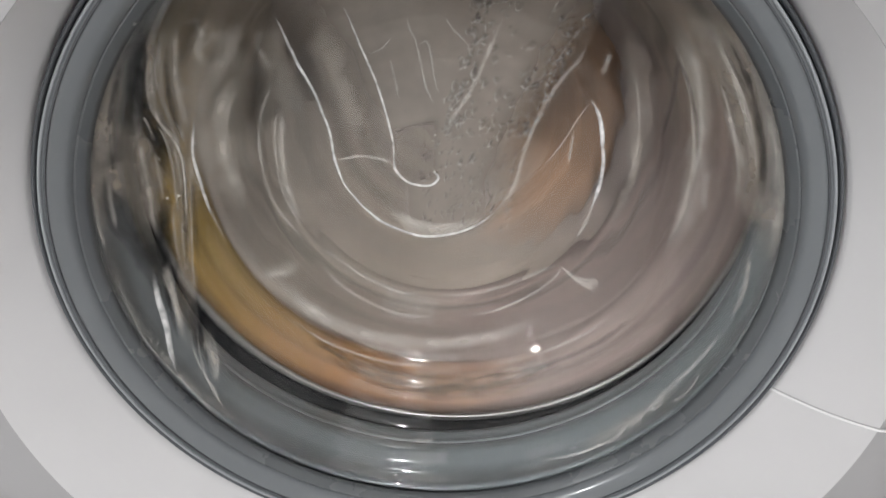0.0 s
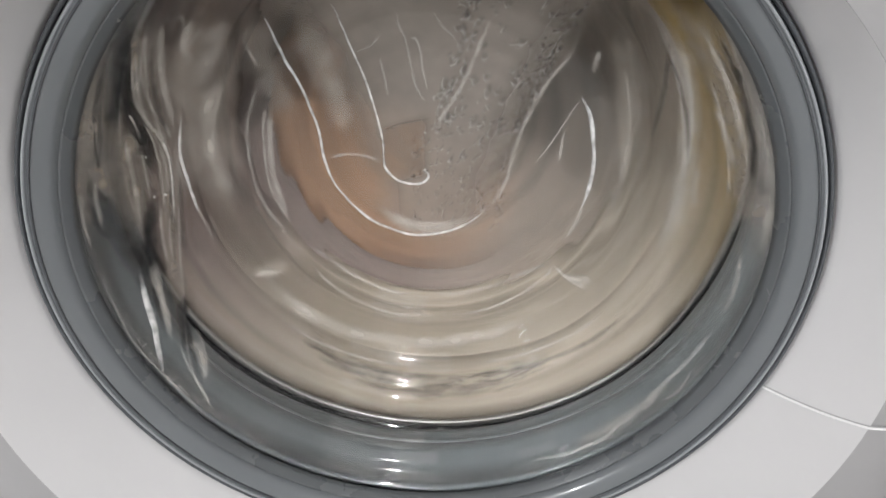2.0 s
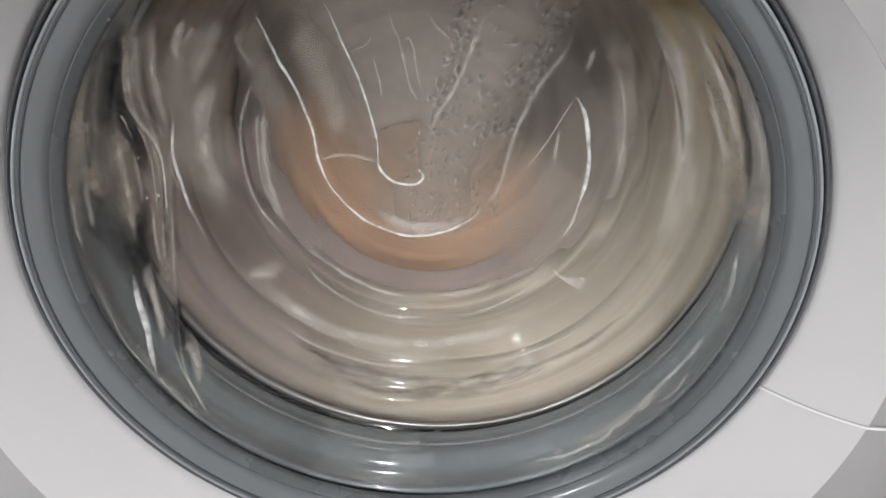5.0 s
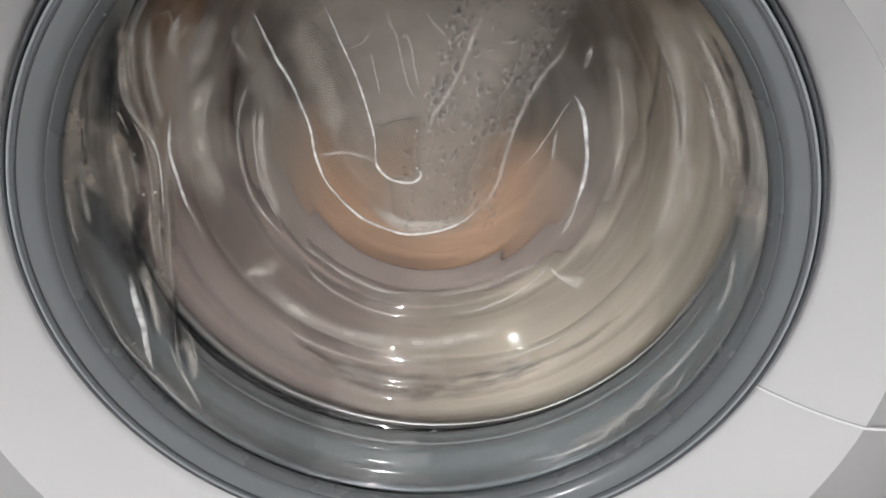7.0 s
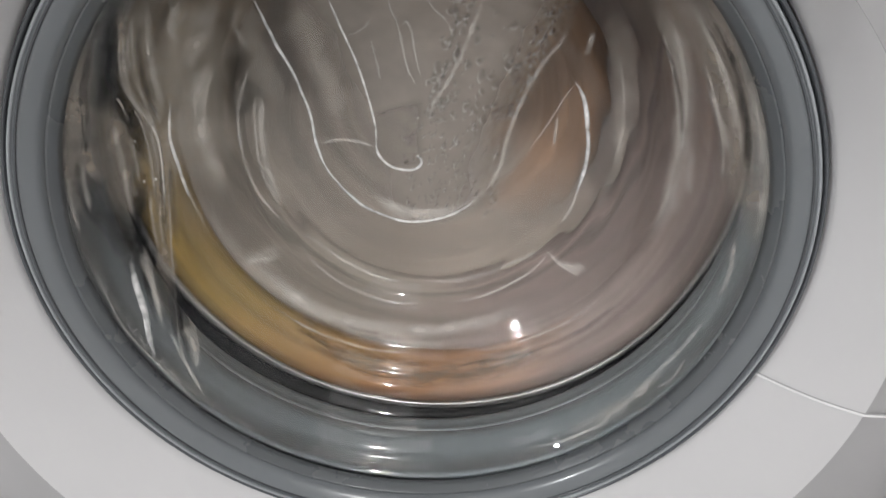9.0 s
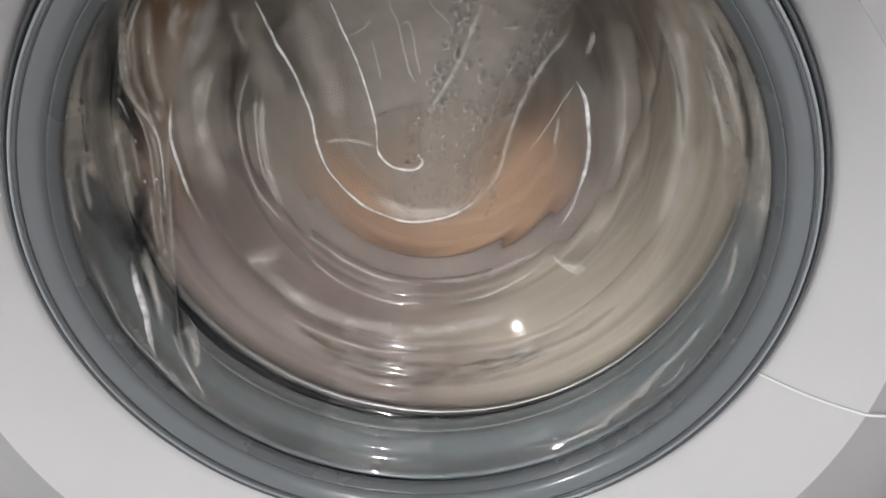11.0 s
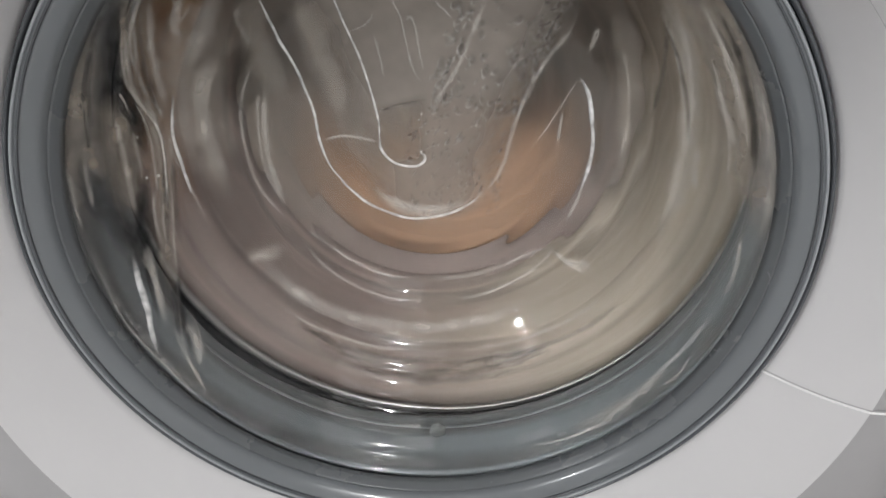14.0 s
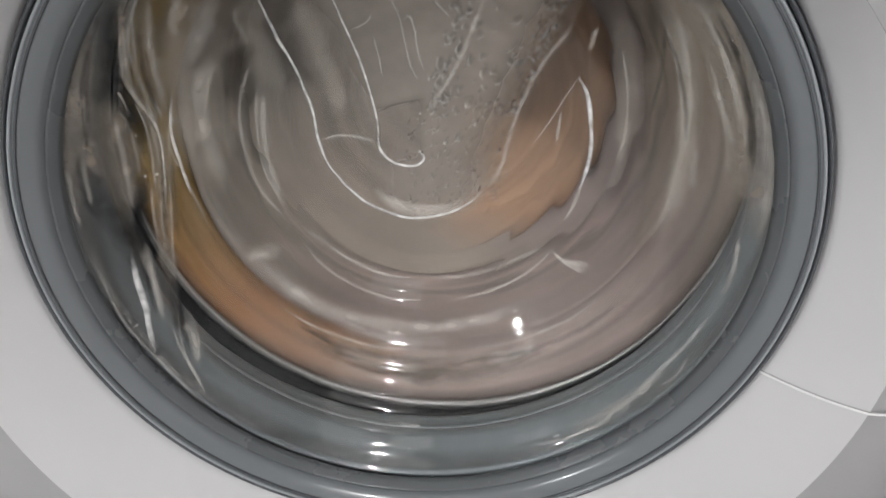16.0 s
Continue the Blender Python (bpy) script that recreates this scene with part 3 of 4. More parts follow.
streak("rivulet_refraction", W_SOFT, 1.3, [(-122.4, 120.2), (-118.0, 118.4), (-114.7, 119.4), (-116.3, 112.2), (-108.5, 120.3)])
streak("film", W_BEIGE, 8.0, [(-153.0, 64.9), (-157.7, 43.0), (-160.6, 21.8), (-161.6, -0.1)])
streak("rivulet_refraction", W_DIM, 2.2, [(-141.0, 113.4), (-151.3, 94.4), (-159.5, 74.0), (-165.2, 51.7)])
streak("rivulet_refraction", W_SOFT, 1.4, [(137.8, 96.6), (150.7, 70.1), (160.2, 42.3), (163.9, 18.7)])
streak("rivulet_refraction", W_DIM, 2.2, [(137.8, 112.8), (153.6, 86.0), (165.9, 57.1), (171.0, 31.8)])
streak("rivulet_refraction", W_DIM, 2.4, [(121.0, 107.5), (128.4, 72.8), (129.7, 42.1)])
streak("rivulet_refraction", W_SOFT, 1.6, [(108.2, 84.8), (115.7, 60.3), (119.8, 30.6), (117.3, 6.4)])
streak("rivulet_refraction", W_SOFT, 2.0, [(-105.4, -86.7), (-73.9, -111.7), (-35.9, -127.6), (3.7, -131.5)])
streak("rivulet_refraction", W_SOFT, 1.9, [(19.7, -131.1), (58.8, -120.7), (95.6, -98.7), (118.9, -73.0)])
streak("rivulet_refraction", W_DIM, 2.7, [(-88.2, -104.8), (-58.8, -123.9), (-19.9, -135.4), (19.7, -136.4)])
streak("rivulet_refraction", W_DIM, 2.7, [(27.6, -135.4), (66.2, -123.8), (102.3, -101.2), (127.9, -73.1)])
streak("film", W_HAZE, 19.2, [(-85.9, 115.8), (-92.8, 92.1), (-90.3, 65.6), (-84.6, 42.4)])
streak("film", W_HAZE, 18.9, [(-120.2, 107.0), (-130.0, 73.1), (-134.7, 35.9), (-130.7, -1.2)])
streak("film", W_HAZE, 20.0, [(-66.4, 109.7), (-64.5, 81.1), (-58.1, 55.2), (-52.0, 28.9)])
streak("film", W_HAZE, 15.9, [(100.4, 108.1), (112.2, 78.3), (119.4, 46.1), (119.8, 11.1)])
streak("rivulet_refraction", W_SOFT, 1.8, [(-132.5, 117.0), (-143.5, 88.0), (-147.0, 71.0), (-146.0, 53.3), (-145.7, 35.8), (-148.2, 13.8)])
streak("rivulet_refraction", W_SOFT, 1.5, [(-128.7, 116.0), (-138.7, 93.8), (-143.0, 70.8), (-142.0, 55.3), (-143.2, 38.3)])
streak("film", W_SOFT, 2.6, [(-150.5, 73.3), (-150.7, 64.0), (-152.2, 49.8)])
streak("rivulet_refraction", W_SOFT, 2.6, [(-155.7, 58.8), (-158.2, 42.5), (-161.2, 15.3), (-162.5, -4.0)])
streak("rivulet_refraction", W_SOFT, 1.8, [(-153.0, 51.3), (-155.2, 31.5), (-157.2, 12.0)])
streak("rivulet_refraction", W_SOFT, 1.6, [(-146.5, 51.5), (-148.0, 30.8), (-150.2, 13.0)])
streak("rivulet_refraction", W_SOFT, 1.2, [(-135.7, 47.3), (-142.0, 37.5), (-143.7, 23.5), (-142.0, 9.8)])
streak("rivulet_refraction", W_SOFT, 1.6, [(-142.0, 9.8), (-139.0, -8.5), (-134.2, -31.2)])
streak("rivulet_refraction", W_SOFT, 1.8, [(-154.2, 9.8), (-155.7, -9.2), (-155.2, -29.0)])
streak("rivulet_refraction", W_SOFT, 1.4, [(-150.0, 6.8), (-153.0, -11.2), (-153.0, -30.5)])
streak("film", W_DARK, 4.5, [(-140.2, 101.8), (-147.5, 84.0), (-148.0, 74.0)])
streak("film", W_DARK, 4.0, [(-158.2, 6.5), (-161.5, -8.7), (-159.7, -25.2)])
streak("film", W_HAZE, 10, [(-113.7, 81.0), (-125.0, 51.0), (-128.0, 22.3), (-123.5, -15.7)])
streak("rivulet_refraction", W_SOFT, 2.2, [(-110.0, 79.8), (-121.2, 58.0), (-128.7, 31.0), (-128.5, 16.0)])
streak("rivulet_refraction", W_SOFT, 2.0, [(-121.0, 102.0), (-116.5, 104.5), (-110.2, 112.0)])
streak("rivulet_refraction", W_SOFT, 1.3, [(-164.7, -32.7), (-162.7, -52.5), (-160.7, -66.2), (-159.2, -77.7)])
streak("rivulet_refraction", W_DARK, 2.2, [(-161.7, -18.0), (-160.5, -43.5), (-157.2, -67.0)])
streak("rivulet_refraction", W_SOFT, 3.0, [(-160.5, -19.0), (-158.0, -45.5), (-154.7, -70.2)])
streak("rivulet_refraction", W_SOFT, 1.2, [(-150.2, -42.2), (-149.2, -65.7), (-145.7, -89.2), (-135.5, -116.7)])
streak("rivulet_refraction", W_SOFT, 1.0, [(-145.2, -68.7), (-139.5, -86.7), (-138.5, -100.5)])
streak("rivulet_refraction", W_DARK, 2.0, [(-149.7, -48.2), (-148.5, -66.5), (-142.5, -94.2)])
streak("rivulet_refraction", W_SOFT, 1.8, [(113.8, 114.5), (126.0, 94.5), (136.5, 69.3), (144.3, 38.0), (145.3, -0.5), (139.3, -33.0)])
streak("rivulet_refraction", W_DIM, 2.4, [(119.5, 104.3), (132.0, 82.3), (141.8, 56.8), (147.8, 29.3)])
streak("rivulet_refraction", W_SOFT, 4.0, [(153.8, 7.8), (151.5, 21.0), (150.8, 36.0)])
streak("rivulet_refraction", W_DIM, 2.0, [(130.8, 115.8), (149.0, 90.5), (163.8, 62.3), (172.5, 29.0)])
streak("rivulet_refraction", W_DIM, 2.0, [(146.8, 112.3), (162.3, 87.5), (173.3, 60.8), (179.3, 33.0)])
streak("film", W_HAZE, 7, [(107.0, 66.8), (116.8, 43.3), (120.0, 13.3), (111.0, -26.5)])
streak("film", W_TEA, 13.0, [(-88.0, -104.0), (-60.0, -124.5), (-22.0, -138.5), (18.0, -140.0), (58.0, -127.0), (92.0, -104.0)])


def ridge(r, mid, span, w):
    """A short swell of clear water along a ring of the glass."""
    bm = bmesh.new()
    prev = None
    for i in range(17):
        a = radians(mid + span * (i / 16 - 0.5))
        e = math.sin(math.pi * i / 16)
        ring = []
        for j in range(9):
            u = j / 4 - 1
            rr = r + u * w
            ring.append(bm.verts.new((rr * math.cos(a), bowl(rr) - 0.0004 - (1 - u * u) * w * (0.24 if r < 0.135 else 0.42) * e, rr * math.sin(a))))
        if prev:
            for j in range(8):
                bm.faces.new((prev[j], prev[j + 1], ring[j + 1], ring[j]))
        prev = ring
    ob = part("water_ridge", bm, W_SHEEN, glass_bowl)
    ob.visible_shadow = False


def ridges():
    """Level swells of clear water low on the glass, where the lamp and the window glint."""
    rnd = random.Random(11)
    for r in (0.0905, 0.0945, 0.099, 0.1055, 0.128, 0.1375, 0.1405, 0.1455, 0.1505, 0.156, 0.1615, 0.164, 0.169, 0.173):
        ridge(r, -103 + rnd.uniform(-1.5, 1.5), rnd.uniform(18, 26), rnd.uniform(0.0018, 0.0026))
    for r, mid in ((0.127, -88), (0.138, -64), (0.1405, -66), (0.133, -90), (0.1765, -94), (0.177, -108), (0.168, -92), (0.1715, -66)):
        ridge(r, mid + rnd.uniform(-1, 1), rnd.uniform(8, 14), rnd.uniform(0.0016, 0.0026))


ridges()


def beads():
    """Single bright drops on the streaked side of the glass and in the middle."""
    for x, z, size in ((-155.2, 16.1, 0.8), (-151.2, 14.6, 1.0), (-153.0, 42.0, 0.6), (-139.0, 44.0, 0.7), (-136.0, 38.0, 0.5), (-2.8, 31.7, 0.7), (-4.5, 28.0, 0.5), (-3.5, 6.0, 0.8), (-16.0, -34.0, 0.5)):
        bm = bmesh.new()
        bmesh.ops.create_uvsphere(bm, u_segments=12, v_segments=8, radius=size / 1000)
        ob = part("water_bead", bm, W_BEAD, glass_bowl)
        ob.location = (x / 1000, bowl(math.hypot(x, z) / 1000) - 0.0004, z / 1000)
        ob.visible_shadow = False
    bm = bmesh.new()
    bmesh.ops.create_uvsphere(bm, u_segments=20, v_segments=16, radius=0.001)
    for v in bm.verts:
        v.co = Vector((v.co.x * 1.6, v.co.y * 2.6, v.co.z * 6.0))
    ob = part("water_bead", bm, W_SHEEN, glass_bowl, "long hanging drop")
    ob.location = (-0.0115, bowl(0.033), -0.031)
    ob.visible_shadow = False


beads()


def ring_streaks():
    """Fibrous grey-brown streaks along a ring low on the glass."""
    rnd = random.Random(23)
    bm = bmesh.new()
    thick = []
    for k in range(210):
        mid = -92 + rnd.gauss(0, 20)
        if not -132 < mid < -52:
            continue
        r = 0.1415 + rnd.gauss(0, 0.0022) + 0.006 * smoothstep(14, 40, abs(mid + 92)) * (-1 if mid < -92 else 0.3)
        span, w = rnd.uniform(2, 11), rnd.uniform(0.0002, 0.0008)
        tilt = rnd.uniform(-0.0012, 0.0012)
        prev = None
        for i in range(9):
            u = i / 8 - 0.5
            a = radians(mid + span * u)
            e = 1 - (2 * u) ** 2
            ring = []
            for j in (-1, 0, 1):
                rr = r + tilt * 2 * u + j * w * (0.35 + 0.65 * e) + 0.0005 * noise.noise(Vector((k, i * 0.7, 0)))
                ring.append(bm.verts.new((rr * math.cos(a), bowl(rr) - 0.0003, rr * math.sin(a))))
                thick.append(e * (1 - 0.9 * abs(j)))
            if prev:
                for j in range(2):
                    bm.faces.new((prev[j], prev[j + 1], ring[j + 1], ring[j]))
            prev = ring
    tagged(finish("ring_streaks", bm, W_FIBRE, thick), kind="stuff")


ring_streaks()


def fog_patch():
    """Condensation over the flat middle of the glass, running up between the rivulets."""
    bm = bmesh.new()
    thick, grid = [], []
    for i in range(101):
        row = []
        for j in range(97):
            x, z = -0.085 + 0.17 * j / 96, -0.055 + 0.2 * i / 100
            half = 0.056 + max(0, z) * 0.34
            e = 1 - smoothstep(half - 0.045, half, abs(x - 0.004))
            low = smoothstep(-0.052, -0.03, z - 0.035 * (x / 0.06) ** 2 * (0 if z > 0.02 else 1))
            row.append(bm.verts.new((x, bowl(min(0.182, math.hypot(x, z))) - 0.0001, z)))
            bare = smoothstep(-0.032, -0.026, x) * (1 - smoothstep(-0.008, 0.003, x + 0.003 * noise.noise(Vector((0, z * 160, 4))))) * smoothstep(-0.003, 0.003, z) * (1 - smoothstep(0.034 + 0.25 * (x + 0.015), 0.043 + 0.25 * (x + 0.015), z))
            thick.append(e * low * (1 - 0.45 * bare))
        grid.append(row)
    for A, B in zip(grid, grid[1:]):
        for j in range(96):
            bm.faces.new((A[j], A[j + 1], B[j + 1], B[j]))
    finish("condensation", bm, W_FOG, thick)


fog_patch()


def droplets(count, seed):
    """Drops in the wedge of wet glass: a clear dark body each, its lower rim's highlight painted pale."""
    rnd = random.Random(seed)
    spots = []
    while len(spots) < count:
        z = rnd.uniform(-0.035, 0.125)
        lo, hi = max(0, z - 0.03) * 0.24, 0.048 + max(0, z) * 0.32
        kind = rnd.random()
        if z < 0.03:
            x, size, tall = rnd.uniform(-0.012, hi), rnd.uniform(0.0005, 0.0012), rnd.uniform(1.0, 3.2)
        elif kind < 0.34:
            x, size, tall = lo + rnd.gauss(0.006, 0.004), rnd.uniform(0.0008, 0.0024), rnd.uniform(0.8, 2.0)
        elif kind < 0.62:
            x, size, tall = hi + rnd.gauss(-0.005, 0.003), rnd.uniform(0.0006, 0.0016), rnd.uniform(0.8, 2.2)
        else:
            x, size, tall = rnd.uniform(lo, hi), rnd.uniform(0.0007, 0.0025), rnd.uniform(0.6, 1.9)
        spots.append((x, z, size, tall, rnd.uniform(-0.1, 0.7), rnd.uniform(190, 300)))
    body, rim = bmesh.new(), bmesh.new()
    t_body, t_rim = [], []
    for x, z, s, tall, lean, low in spots:
        shape = [rnd.uniform(0.7, 1.25) for _ in range(12)]

        def edge(a, k):
            i = a / TAU * 12
            q = shape[int(i) % 12] + (shape[(int(i) + 1) % 12] - shape[int(i) % 12]) * (i % 1)
            dz = s * math.sin(a) * q * tall * k
            return x + s * math.cos(a) * q * k + dz * lean, z + dz

        mid = body.verts.new((x, bowl(math.hypot(x, z)) - 0.0004 - s * 0.35, z))
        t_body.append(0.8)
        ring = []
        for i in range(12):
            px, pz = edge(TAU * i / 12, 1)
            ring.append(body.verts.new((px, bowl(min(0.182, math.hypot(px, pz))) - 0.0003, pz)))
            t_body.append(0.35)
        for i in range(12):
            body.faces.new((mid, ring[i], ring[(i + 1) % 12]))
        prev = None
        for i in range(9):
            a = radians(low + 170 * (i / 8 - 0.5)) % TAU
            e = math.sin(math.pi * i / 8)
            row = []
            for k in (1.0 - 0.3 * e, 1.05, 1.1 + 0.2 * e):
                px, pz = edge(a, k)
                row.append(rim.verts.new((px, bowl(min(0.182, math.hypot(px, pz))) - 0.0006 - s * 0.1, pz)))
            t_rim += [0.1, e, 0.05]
            if prev:
                for j in range(2):
                    rim.faces.new((prev[j], prev[j + 1], row[j + 1], row[j]))
            prev = row
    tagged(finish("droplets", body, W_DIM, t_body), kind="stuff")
    tagged(finish("droplet_highlights", rim, W_PALE, t_rim), kind="stuff")


droplets(430, 5)


def wet_line():
    """Fine drops standing along the edge of the glass on its streaked side."""
    rnd = random.Random(31)
    bm = bmesh.new()
    thick = []
    for k in range(210):
        a = radians(184 + 50 * rnd.random() ** 0.9)
        r = 0.1792 - abs(rnd.gauss(0, 0.0009))
        s = rnd.uniform(0.0002, 0.0007)
        c = Vector((r * math.cos(a), 0, r * math.sin(a)))
        c.y = bowl(r) - 0.0005
        mid = bm.verts.new(c - Vector((0, s * 0.6, 0)))
        thick.append(1.0)
        ring = []
        for i in range(7):
            b = TAU * i / 7
            q = c + Vector((s * math.cos(b) * rnd.uniform(0.6, 1.3), 0, s * 1.5 * math.sin(b) * rnd.uniform(0.6, 1.3)))
            q.y = bowl(min(0.182, math.hypot(q.x, q.z))) - 0.0003
            ring.append(bm.verts.new(q))
            thick.append(0.2)
        for i in range(7):
            bm.faces.new((mid, ring[i], ring[(i + 1) % 7]))
    tagged(finish("fine_drops", bm, W_FINE, thick), kind="stuff")


wet_line()

# ---- foam blobs thrown up behind the glass ----
def foam_blob(name, label, size, seed):
    bm = bmesh.new()
    bmesh.ops.create_uvsphere(bm, u_segments=20, v_segments=12, radius=size)
    for v in bm.verts:
        k = 1 + 0.25 * noise.noise(v.co * 260 + Vector((seed, 0, 0))) + (0.5 if v.co.z < 0 and seed == 1 else 0) * abs(v.co.z) / size
        v.co = Vector((v.co.x * k, v.co.y * 0.5, v.co.z * k))
    ob = link(name, bm, M_FOAM)
    return tagged(ob, label, "foam")


M_FOAM = material("grey_foam", (0.13, 0.135, 0.132), 0.35, vary=0.25, scale=300, bump=0.3, bump_scale=500)
foam = [foam_blob("foam_blob", "small grey foam blob sliding behind the door glass", 0.0052, 1), foam_blob("foam_blob", "small round foam blob behind the door glass", 0.0042, 2)]
FOAM_A = [(0.0, 0.0060, 0.1040, -0.2130, 0), (7.8, 0.0060, 0.1040, -0.2130, 0), (8.0, 0.0199, 0.0577, -0.1705, 26), (8.3, 0.0175, 0.0500, -0.1751, -22), (8.5, 0.0060, 0.1040, -0.2130, 0), (11.1, 0.0060, 0.1040, -0.2130, 0), (11.3, 0.0142, 0.0569, -0.1714, 28), (11.5, -0.0123, 0.0725, -0.1614, -24), (11.7, -0.0004, 0.0631, -0.1682, -17), (11.9, 0.0073, 0.0544, -0.1737, -9), (12.1, 0.0209, 0.0487, -0.1762, -2), (12.3, 0.0128, 0.0664, -0.1652, 5), (12.5, 0.0101, 0.0628, -0.1681, 12), (12.7, 0.0103, 0.0592, -0.1701, 19), (12.9, 0.0097, 0.0523, -0.1743, 27), (13.1, 0.0136, 0.0508, -0.1754, -25), (13.3, -0.0022, 0.0673, -0.1650, -17), (13.5, 0.0024, 0.0607, -0.1693, -10), (13.8, 0.0048, 0.0592, -0.1711, 0), (14.0, 0.0072, 0.0532, -0.1738, 8), (14.2, 0.0060, 0.1040, -0.2130, 0), (15.1, 0.0060, 0.1040, -0.2130, 0), (15.3, 0.0210, 0.0548, -0.1721, -3), (15.5, 0.0221, 0.0586, -0.1697, 3), (15.7, 0.0241, 0.0548, -0.1718, 10), (15.9, 0.0060, 0.1040, -0.2130, 0), (16.0, 0.0060, 0.1040, -0.2130, 0)]
FOAM_B = [(0.0, 0.0060, 0.1040, -0.2130, 0), (11.9, 0.0060, 0.1040, -0.2130, 0), (12.1, 0.0750, 0.0612, -0.1518, -2), (12.3, 0.0756, 0.0572, -0.1541, 5), (12.5, 0.0691, 0.0542, -0.1590, 12), (12.7, 0.0647, 0.0555, -0.1605, 19), (12.9, 0.0659, 0.0529, -0.1607, 27), (13.1, 0.0674, 0.0466, -0.1650, -25), (13.3, 0.0060, 0.1040, -0.2130, 0), (16.0, 0.0060, 0.1040, -0.2130, 0)]

# ---- drum and laundry ----
drum = tagged(empty("drum", 0, 0, ZC), "spinning stainless steel drum", "drum")
part("drum_wall", revolve([(0.202, 0.112), (0.2045, 0.110), (0.24, 0.113), (0.245, 0.12), (0.245, 0.39), (0.0, 0.395), (0.0, 0.385), (0.235, 0.38), (0.235, 0.123), (0.204, 0.1145)], 160), M_STEEL, drum)
part("drum_lip", revolve(torus_profile(0.202, 0.1105, 0.0016, 0.0018), 160), M_STEEL, drum, "bright rolled steel lip")


# black ring in place of the deep shade between gasket and drum
part("gap_shade_ring", revolve([(0.2043, 0.109), (0.205, 0.103), (0.207, 0.1015), (0.235, 0.102), (0.235, 0.109)], 160), M_BLACK, drum, "black ring standing in for shade in the gap round the drum mouth")


def cloth(name, colour, colour2):
    """Wet cotton; fold shading, drawn into rings round the drum's axis, is put into the colour."""
    m = material(name, colour, 0.75, scale=16, colour2=colour2, bump=0.4, bump_scale=120, spec=0.3)
    nt = m.node_tree
    b = nt.nodes["Principled BSDF"]
    tc = nt.nodes.new("ShaderNodeTexCoord")
    sep = nt.nodes.new("ShaderNodeSeparateXYZ")
    nt.links.new(tc.outputs["Object"], sep.inputs[0])
    com = nt.nodes.new("ShaderNodeCombineXYZ")
    nt.links.new(sep.outputs[0], com.inputs[0])
    nt.links.new(sep.outputs[2], com.inputs[1])
    ln = nt.nodes.new("ShaderNodeVectorMath")
    ln.operation = "LENGTH"
    nt.links.new(com.outputs[0], ln.inputs[0])
    ring = nt.nodes.new("ShaderNodeCombineXYZ")
    nt.links.new(ln.outputs["Value"], ring.inputs[0])
    nt.links.new(sep.outputs[1], ring.inputs[1])
    # light and dark of the stretched folds, painted as rings
    n = nt.nodes.new("ShaderNodeTexNoise")
    n.inputs["Scale"].default_value = 75
    n.inputs["Detail"].default_value = 5
    n.inputs["Roughness"].default_value = 0.65
    nt.links.new(ring.outputs[0], n.inputs["Vector"])
    mr = nt.nodes.new("ShaderNodeMapRange")
    mr.inputs[1].default_value, mr.inputs[2].default_value = 0.3, 0.7
    mr.inputs[3].default_value, mr.inputs[4].default_value = 0.62, 1.22
    nt.links.new(n.outputs["Fac"], mr.inputs[0])
    src = b.inputs["Base Color"].links[0].from_socket
    mix = nt.nodes.new("ShaderNodeVectorMath")
    mix.operation = "SCALE"
    nt.links.new(src, mix.inputs[0])
    nt.links.new(mr.outputs[0], mix.inputs["Scale"])
    nt.links.new(mix.outputs[0], b.inputs["Base Color"])
    return m


C_CREAM = cloth("cream_cotton", (0.352, 0.302, 0.246), (0.302, 0.257, 0.206))
C_YELLOW = cloth("mustard_cotton", (0.27, 0.18, 0.056), (0.22, 0.147, 0.047))
C_ORANGE = cloth("orange_cotton", (0.28, 0.141, 0.064), (0.23, 0.117, 0.055))
C_RUST = cloth("rust_cotton", (0.34, 0.205, 0.125), (0.285, 0.173, 0.107))
C_PINK = cloth("dusty_pink_cotton", (0.235, 0.184, 0.163), (0.187, 0.146, 0.13))
C_TAUPE = cloth("taupe_cotton", (0.275, 0.227, 0.188), (0.225, 0.187, 0.156))
C_GREY = cloth("warm_grey_cotton", (0.28, 0.238, 0.202), (0.23, 0.197, 0.168))


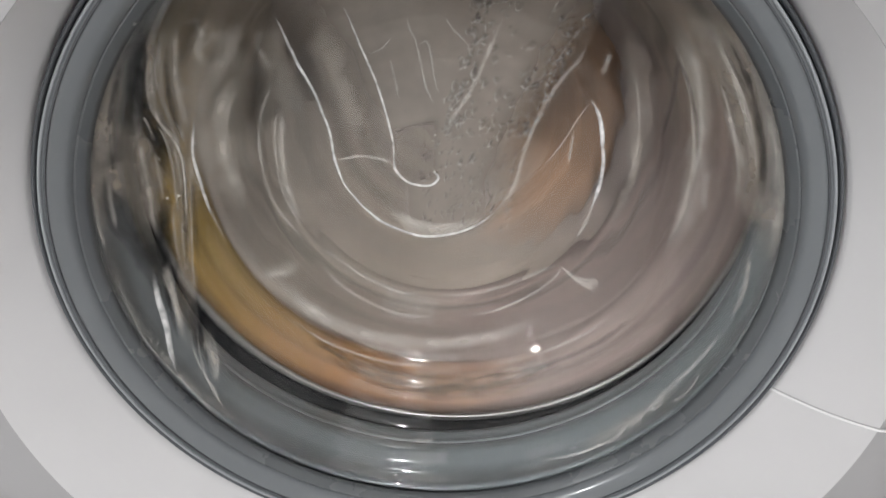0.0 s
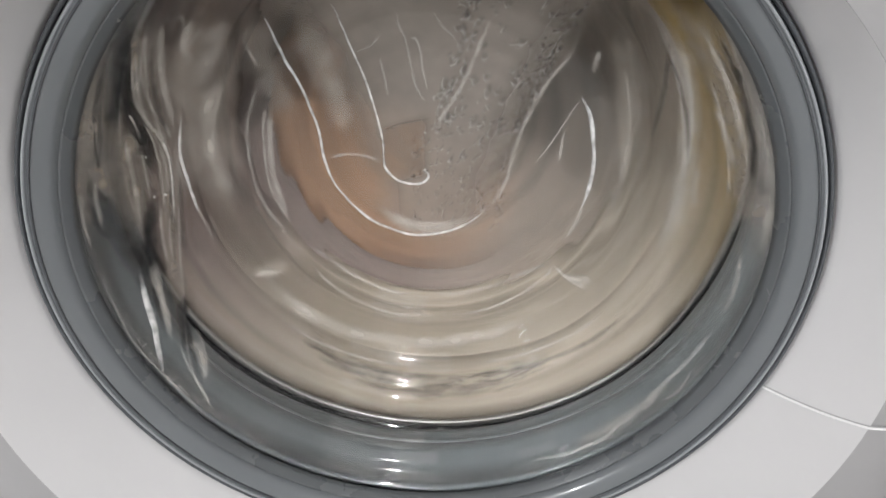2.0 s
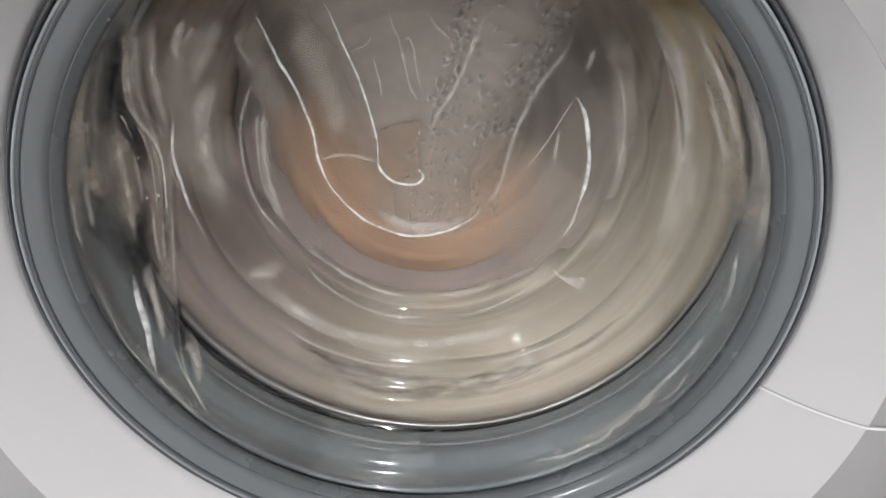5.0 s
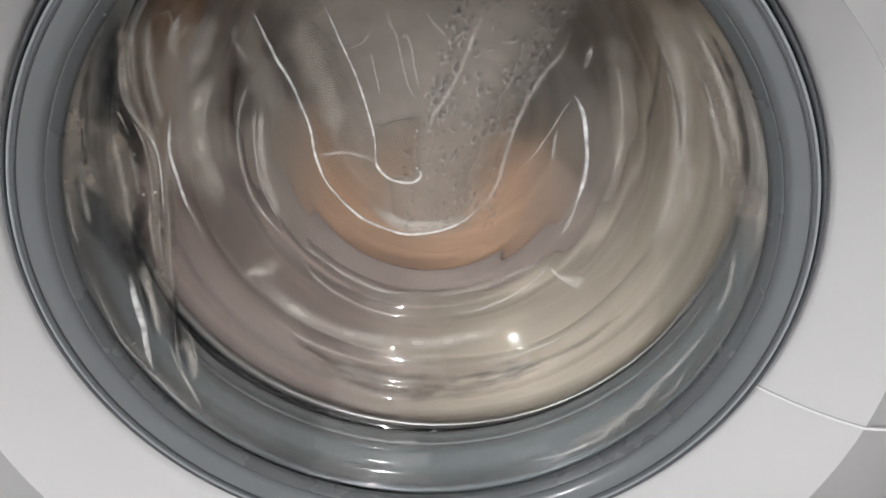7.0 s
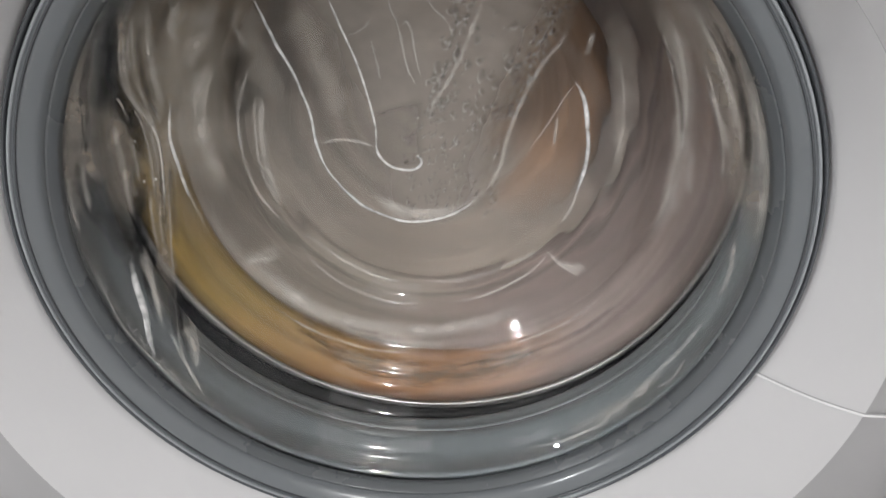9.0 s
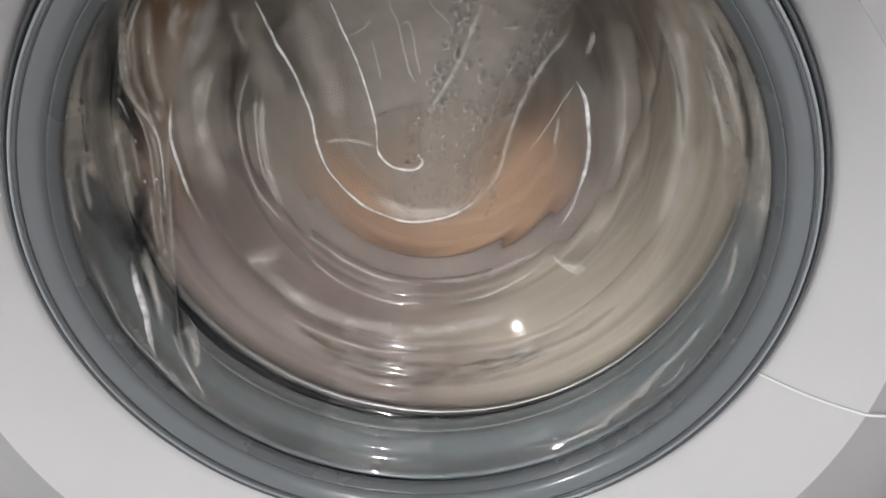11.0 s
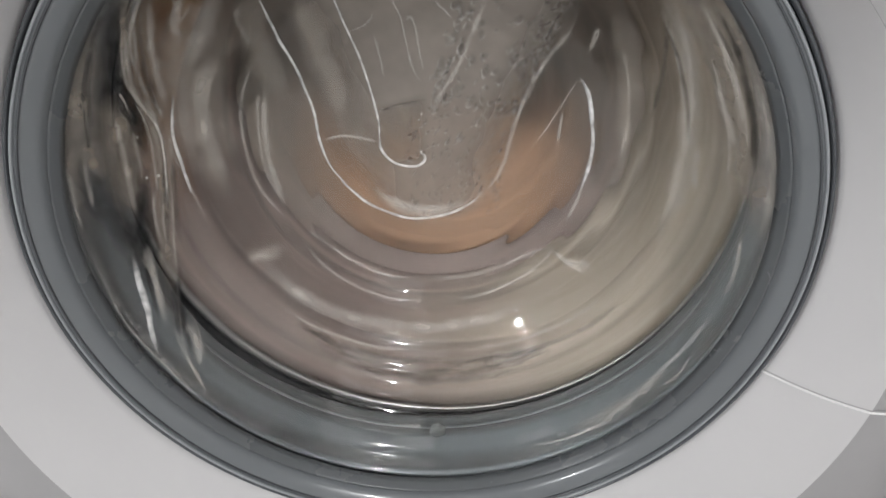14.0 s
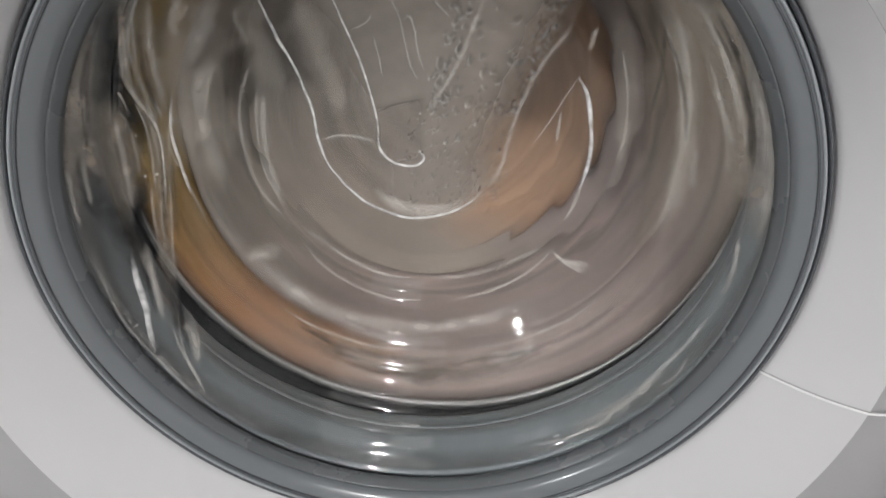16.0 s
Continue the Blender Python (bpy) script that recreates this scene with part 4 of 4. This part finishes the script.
def garment(name, label, mat, a0, a1, zone, seed):
    """A wet garment pressed by the spin into an arc of the ring; a0 to a1 in degrees about the drum's axis."""
    prof = {
        "edge": [(0.23, 0.16), (0.225, 0.128), (0.213, 0.1213), (0.203, 0.1203), (0.194, 0.1213), (0.1855, 0.1253), (0.18, 0.132), (0.1775, 0.141), (0.177, 0.149), (0.19, 0.16), (0.205, 0.172), (0.228, 0.175)],
        "core": [(0.136, 0.243), (0.13, 0.233), (0.12, 0.231), (0.11, 0.234), (0.098, 0.239), (0.086, 0.245), (0.074, 0.253), (0.06, 0.261), (0.03, 0.268), (0.006, 0.27), (0.006, 0.29), (0.1, 0.29), (0.132, 0.265)],
        "outer": [(0.23, 0.16), (0.225, 0.128), (0.213, 0.1215), (0.203, 0.1205), (0.191, 0.1215), (0.18, 0.1255), (0.1745, 0.132), (0.172, 0.142), (0.171, 0.152), (0.178, 0.165), (0.2, 0.18), (0.228, 0.18)],
        "middle": [(0.18, 0.15), (0.173, 0.148), (0.1705, 0.157), (0.169, 0.17), (0.1675, 0.184), (0.166, 0.198), (0.164, 0.212), (0.161, 0.225), (0.156, 0.233), (0.17, 0.244), (0.2, 0.244), (0.228, 0.22), (0.228, 0.178), (0.2, 0.164)],
        "inner": [(0.175, 0.252), (0.165, 0.234), (0.158, 0.233), (0.148, 0.235), (0.136, 0.237), (0.124, 0.24), (0.11, 0.243), (0.098, 0.247), (0.086, 0.252), (0.074, 0.259), (0.06, 0.266), (0.03, 0.272), (0.006, 0.274), (0.006, 0.3), (0.12, 0.305), (0.2, 0.3), (0.2, 0.262)],
    }[zone]
    rnd = random.Random(seed)
    n = max(24, int((a1 - a0) / 2))
    bm = bmesh.new()
    rings = []
    rc = sum(p[0] for p in prof) / len(prof)
    yc = sum(p[1] for p in prof) / len(prof)
    off = rnd.random() * 50
    for i in range(n + 1):
        u = i / n
        taper = smoothstep(-0.02, 0.16, u) * (1 - smoothstep(0.84, 1.02, u))
        ring = []
        for j, (r, y) in enumerate(prof):
            shear = (j / len(prof) - 0.5) * 24
            a = radians(a0 + (a1 - a0) * u + shear)
            fold = noise.noise(Vector((math.cos(a) * 0.5 + off, math.sin(a) * 0.5, (r + y) * 60))) * 0.005
            fold += noise.noise(Vector((math.cos(a) * 0.9 + off, math.sin(a) * 0.9, (r + y) * 140))) * 0.002
            k = 0.3 + 0.7 * taper
            rr = max(0.002, rc + (r - rc) * k + fold * (0.8 if zone == "middle" else 0.4))
            yy = yc + (y - yc) * (0.55 + 0.45 * taper) + fold * (1 if j > 3 else 0.2)
            ring.append(bm.verts.new((rr * math.cos(a), yy, rr * math.sin(a))))
        rings.append(ring)
    k = len(prof)
    for A, B in zip(rings, rings[1:]):
        for j in range(k):
            bm.faces.new((A[j], A[(j + 1) % k], B[(j + 1) % k], B[j]))
    bm.faces.new(rings[0])
    bm.faces.new(rings[-1])
    ob = link(name, bm, mat)
    ob.location = (0, 0, ZC)
    return tagged(ob, label, "laundry", group="laundry in the drum")


laundry = [
    garment("towel", "cream cotton towel, wet, pressed into the spinning drum", C_CREAM, 148, 312, "outer", 1),
    garment("shirt", "mustard yellow shirt, wet, spinning in the drum", C_YELLOW, -68, 10, "edge", 2),
    garment("shirt", "orange shirt, wet, spinning in the drum", C_ORANGE, -8, 50, "edge", 3),
    garment("bed_sheet", "dusty pink bed sheet, wet, spinning in the drum", C_PINK, 36, 168, "outer", 4),
    garment("towel", "cream cotton towel, wet, folded inside the spinning drum", C_CREAM, 142, 312, "middle", 9),
    garment("bed_sheet", "dusty pink bed sheet, wet, folded inside the spinning drum", C_PINK, 20, 162, "middle", 10),
    garment("pillowcase", "warm grey pillowcase, wet, folded inside the spinning drum", C_GREY, -62, 36, "middle", 11),
    garment("shirt", "rust orange shirt, wet, deep in the spinning drum", C_RUST, 80, 236, "core", 5),
    garment("pillowcase", "dusty pink pillowcase, wet, deep in the spinning drum", C_PINK, 90, 240, "inner", 12),
    garment("pillowcase", "taupe pillowcase, wet, deep in the spinning drum", C_TAUPE, 216, 300, "inner", 6),
    garment("pillowcase", "warm grey pillowcase, wet, deep in the spinning drum", C_GREY, 280, 372, "inner", 7),
    garment("pillowcase", "taupe pillowcase, wet, deep in the spinning drum", C_TAUPE, -8, 110, "inner", 8),
]

# angle of the seam between the yellow and the orange shirt about the axis, in degrees
SPIN = [(0.0, 225), (0.5, 0), (1.0, 148), (1.5, 284), (2.0, 63), (2.5, 192), (3.0, 352), (3.5, 122), (4.0, 348), (4.5, 217), (5.0, 88), (5.5, 317), (6.0, 182), (6.5, 86),
        (7.0, 113), (7.5, 241), (8.0, 58), (8.5, 311), (9.0, 241), (9.5, 303), (10.0, 5), (10.5, 67), (11.0, 130), (11.5, 193), (12.0, 346), (12.5, 167), (13.0, 354), (13.5, 251),
        (14.0, 128), (14.5, 46), (15.0, 318), (15.5, 257), (16.0, 200)]


def motions():
    turns, total = [], SPIN[0][1]
    for (ta, a), (tb, b) in zip(SPIN, SPIN[1:]):
        step = (b - a) % 360 + 720
        while step <= 985:
            step += 360
        turns += [(ta + i / 30, total + step * i / 15) for i in range(15)]
        total += step
    turns.append((16.0, total))
    # the unbalanced load swings the drum a few millimetres
    swing = -0.004
    rows = [(t, pose(0.004 + swing * math.cos(radians(a)), 0, ZC - 0.003 + swing * math.sin(radians(a)), 0, -a, 0)) for t, a in turns]
    for ob in [drum] + laundry:
        walk(ob, rows)
    for ob, path in zip(foam, (FOAM_A, FOAM_B)):
        walk(ob, [(t, pose(x, y, ZC + z, 0, turn, 0)) for t, x, y, z, turn in path])


motions()
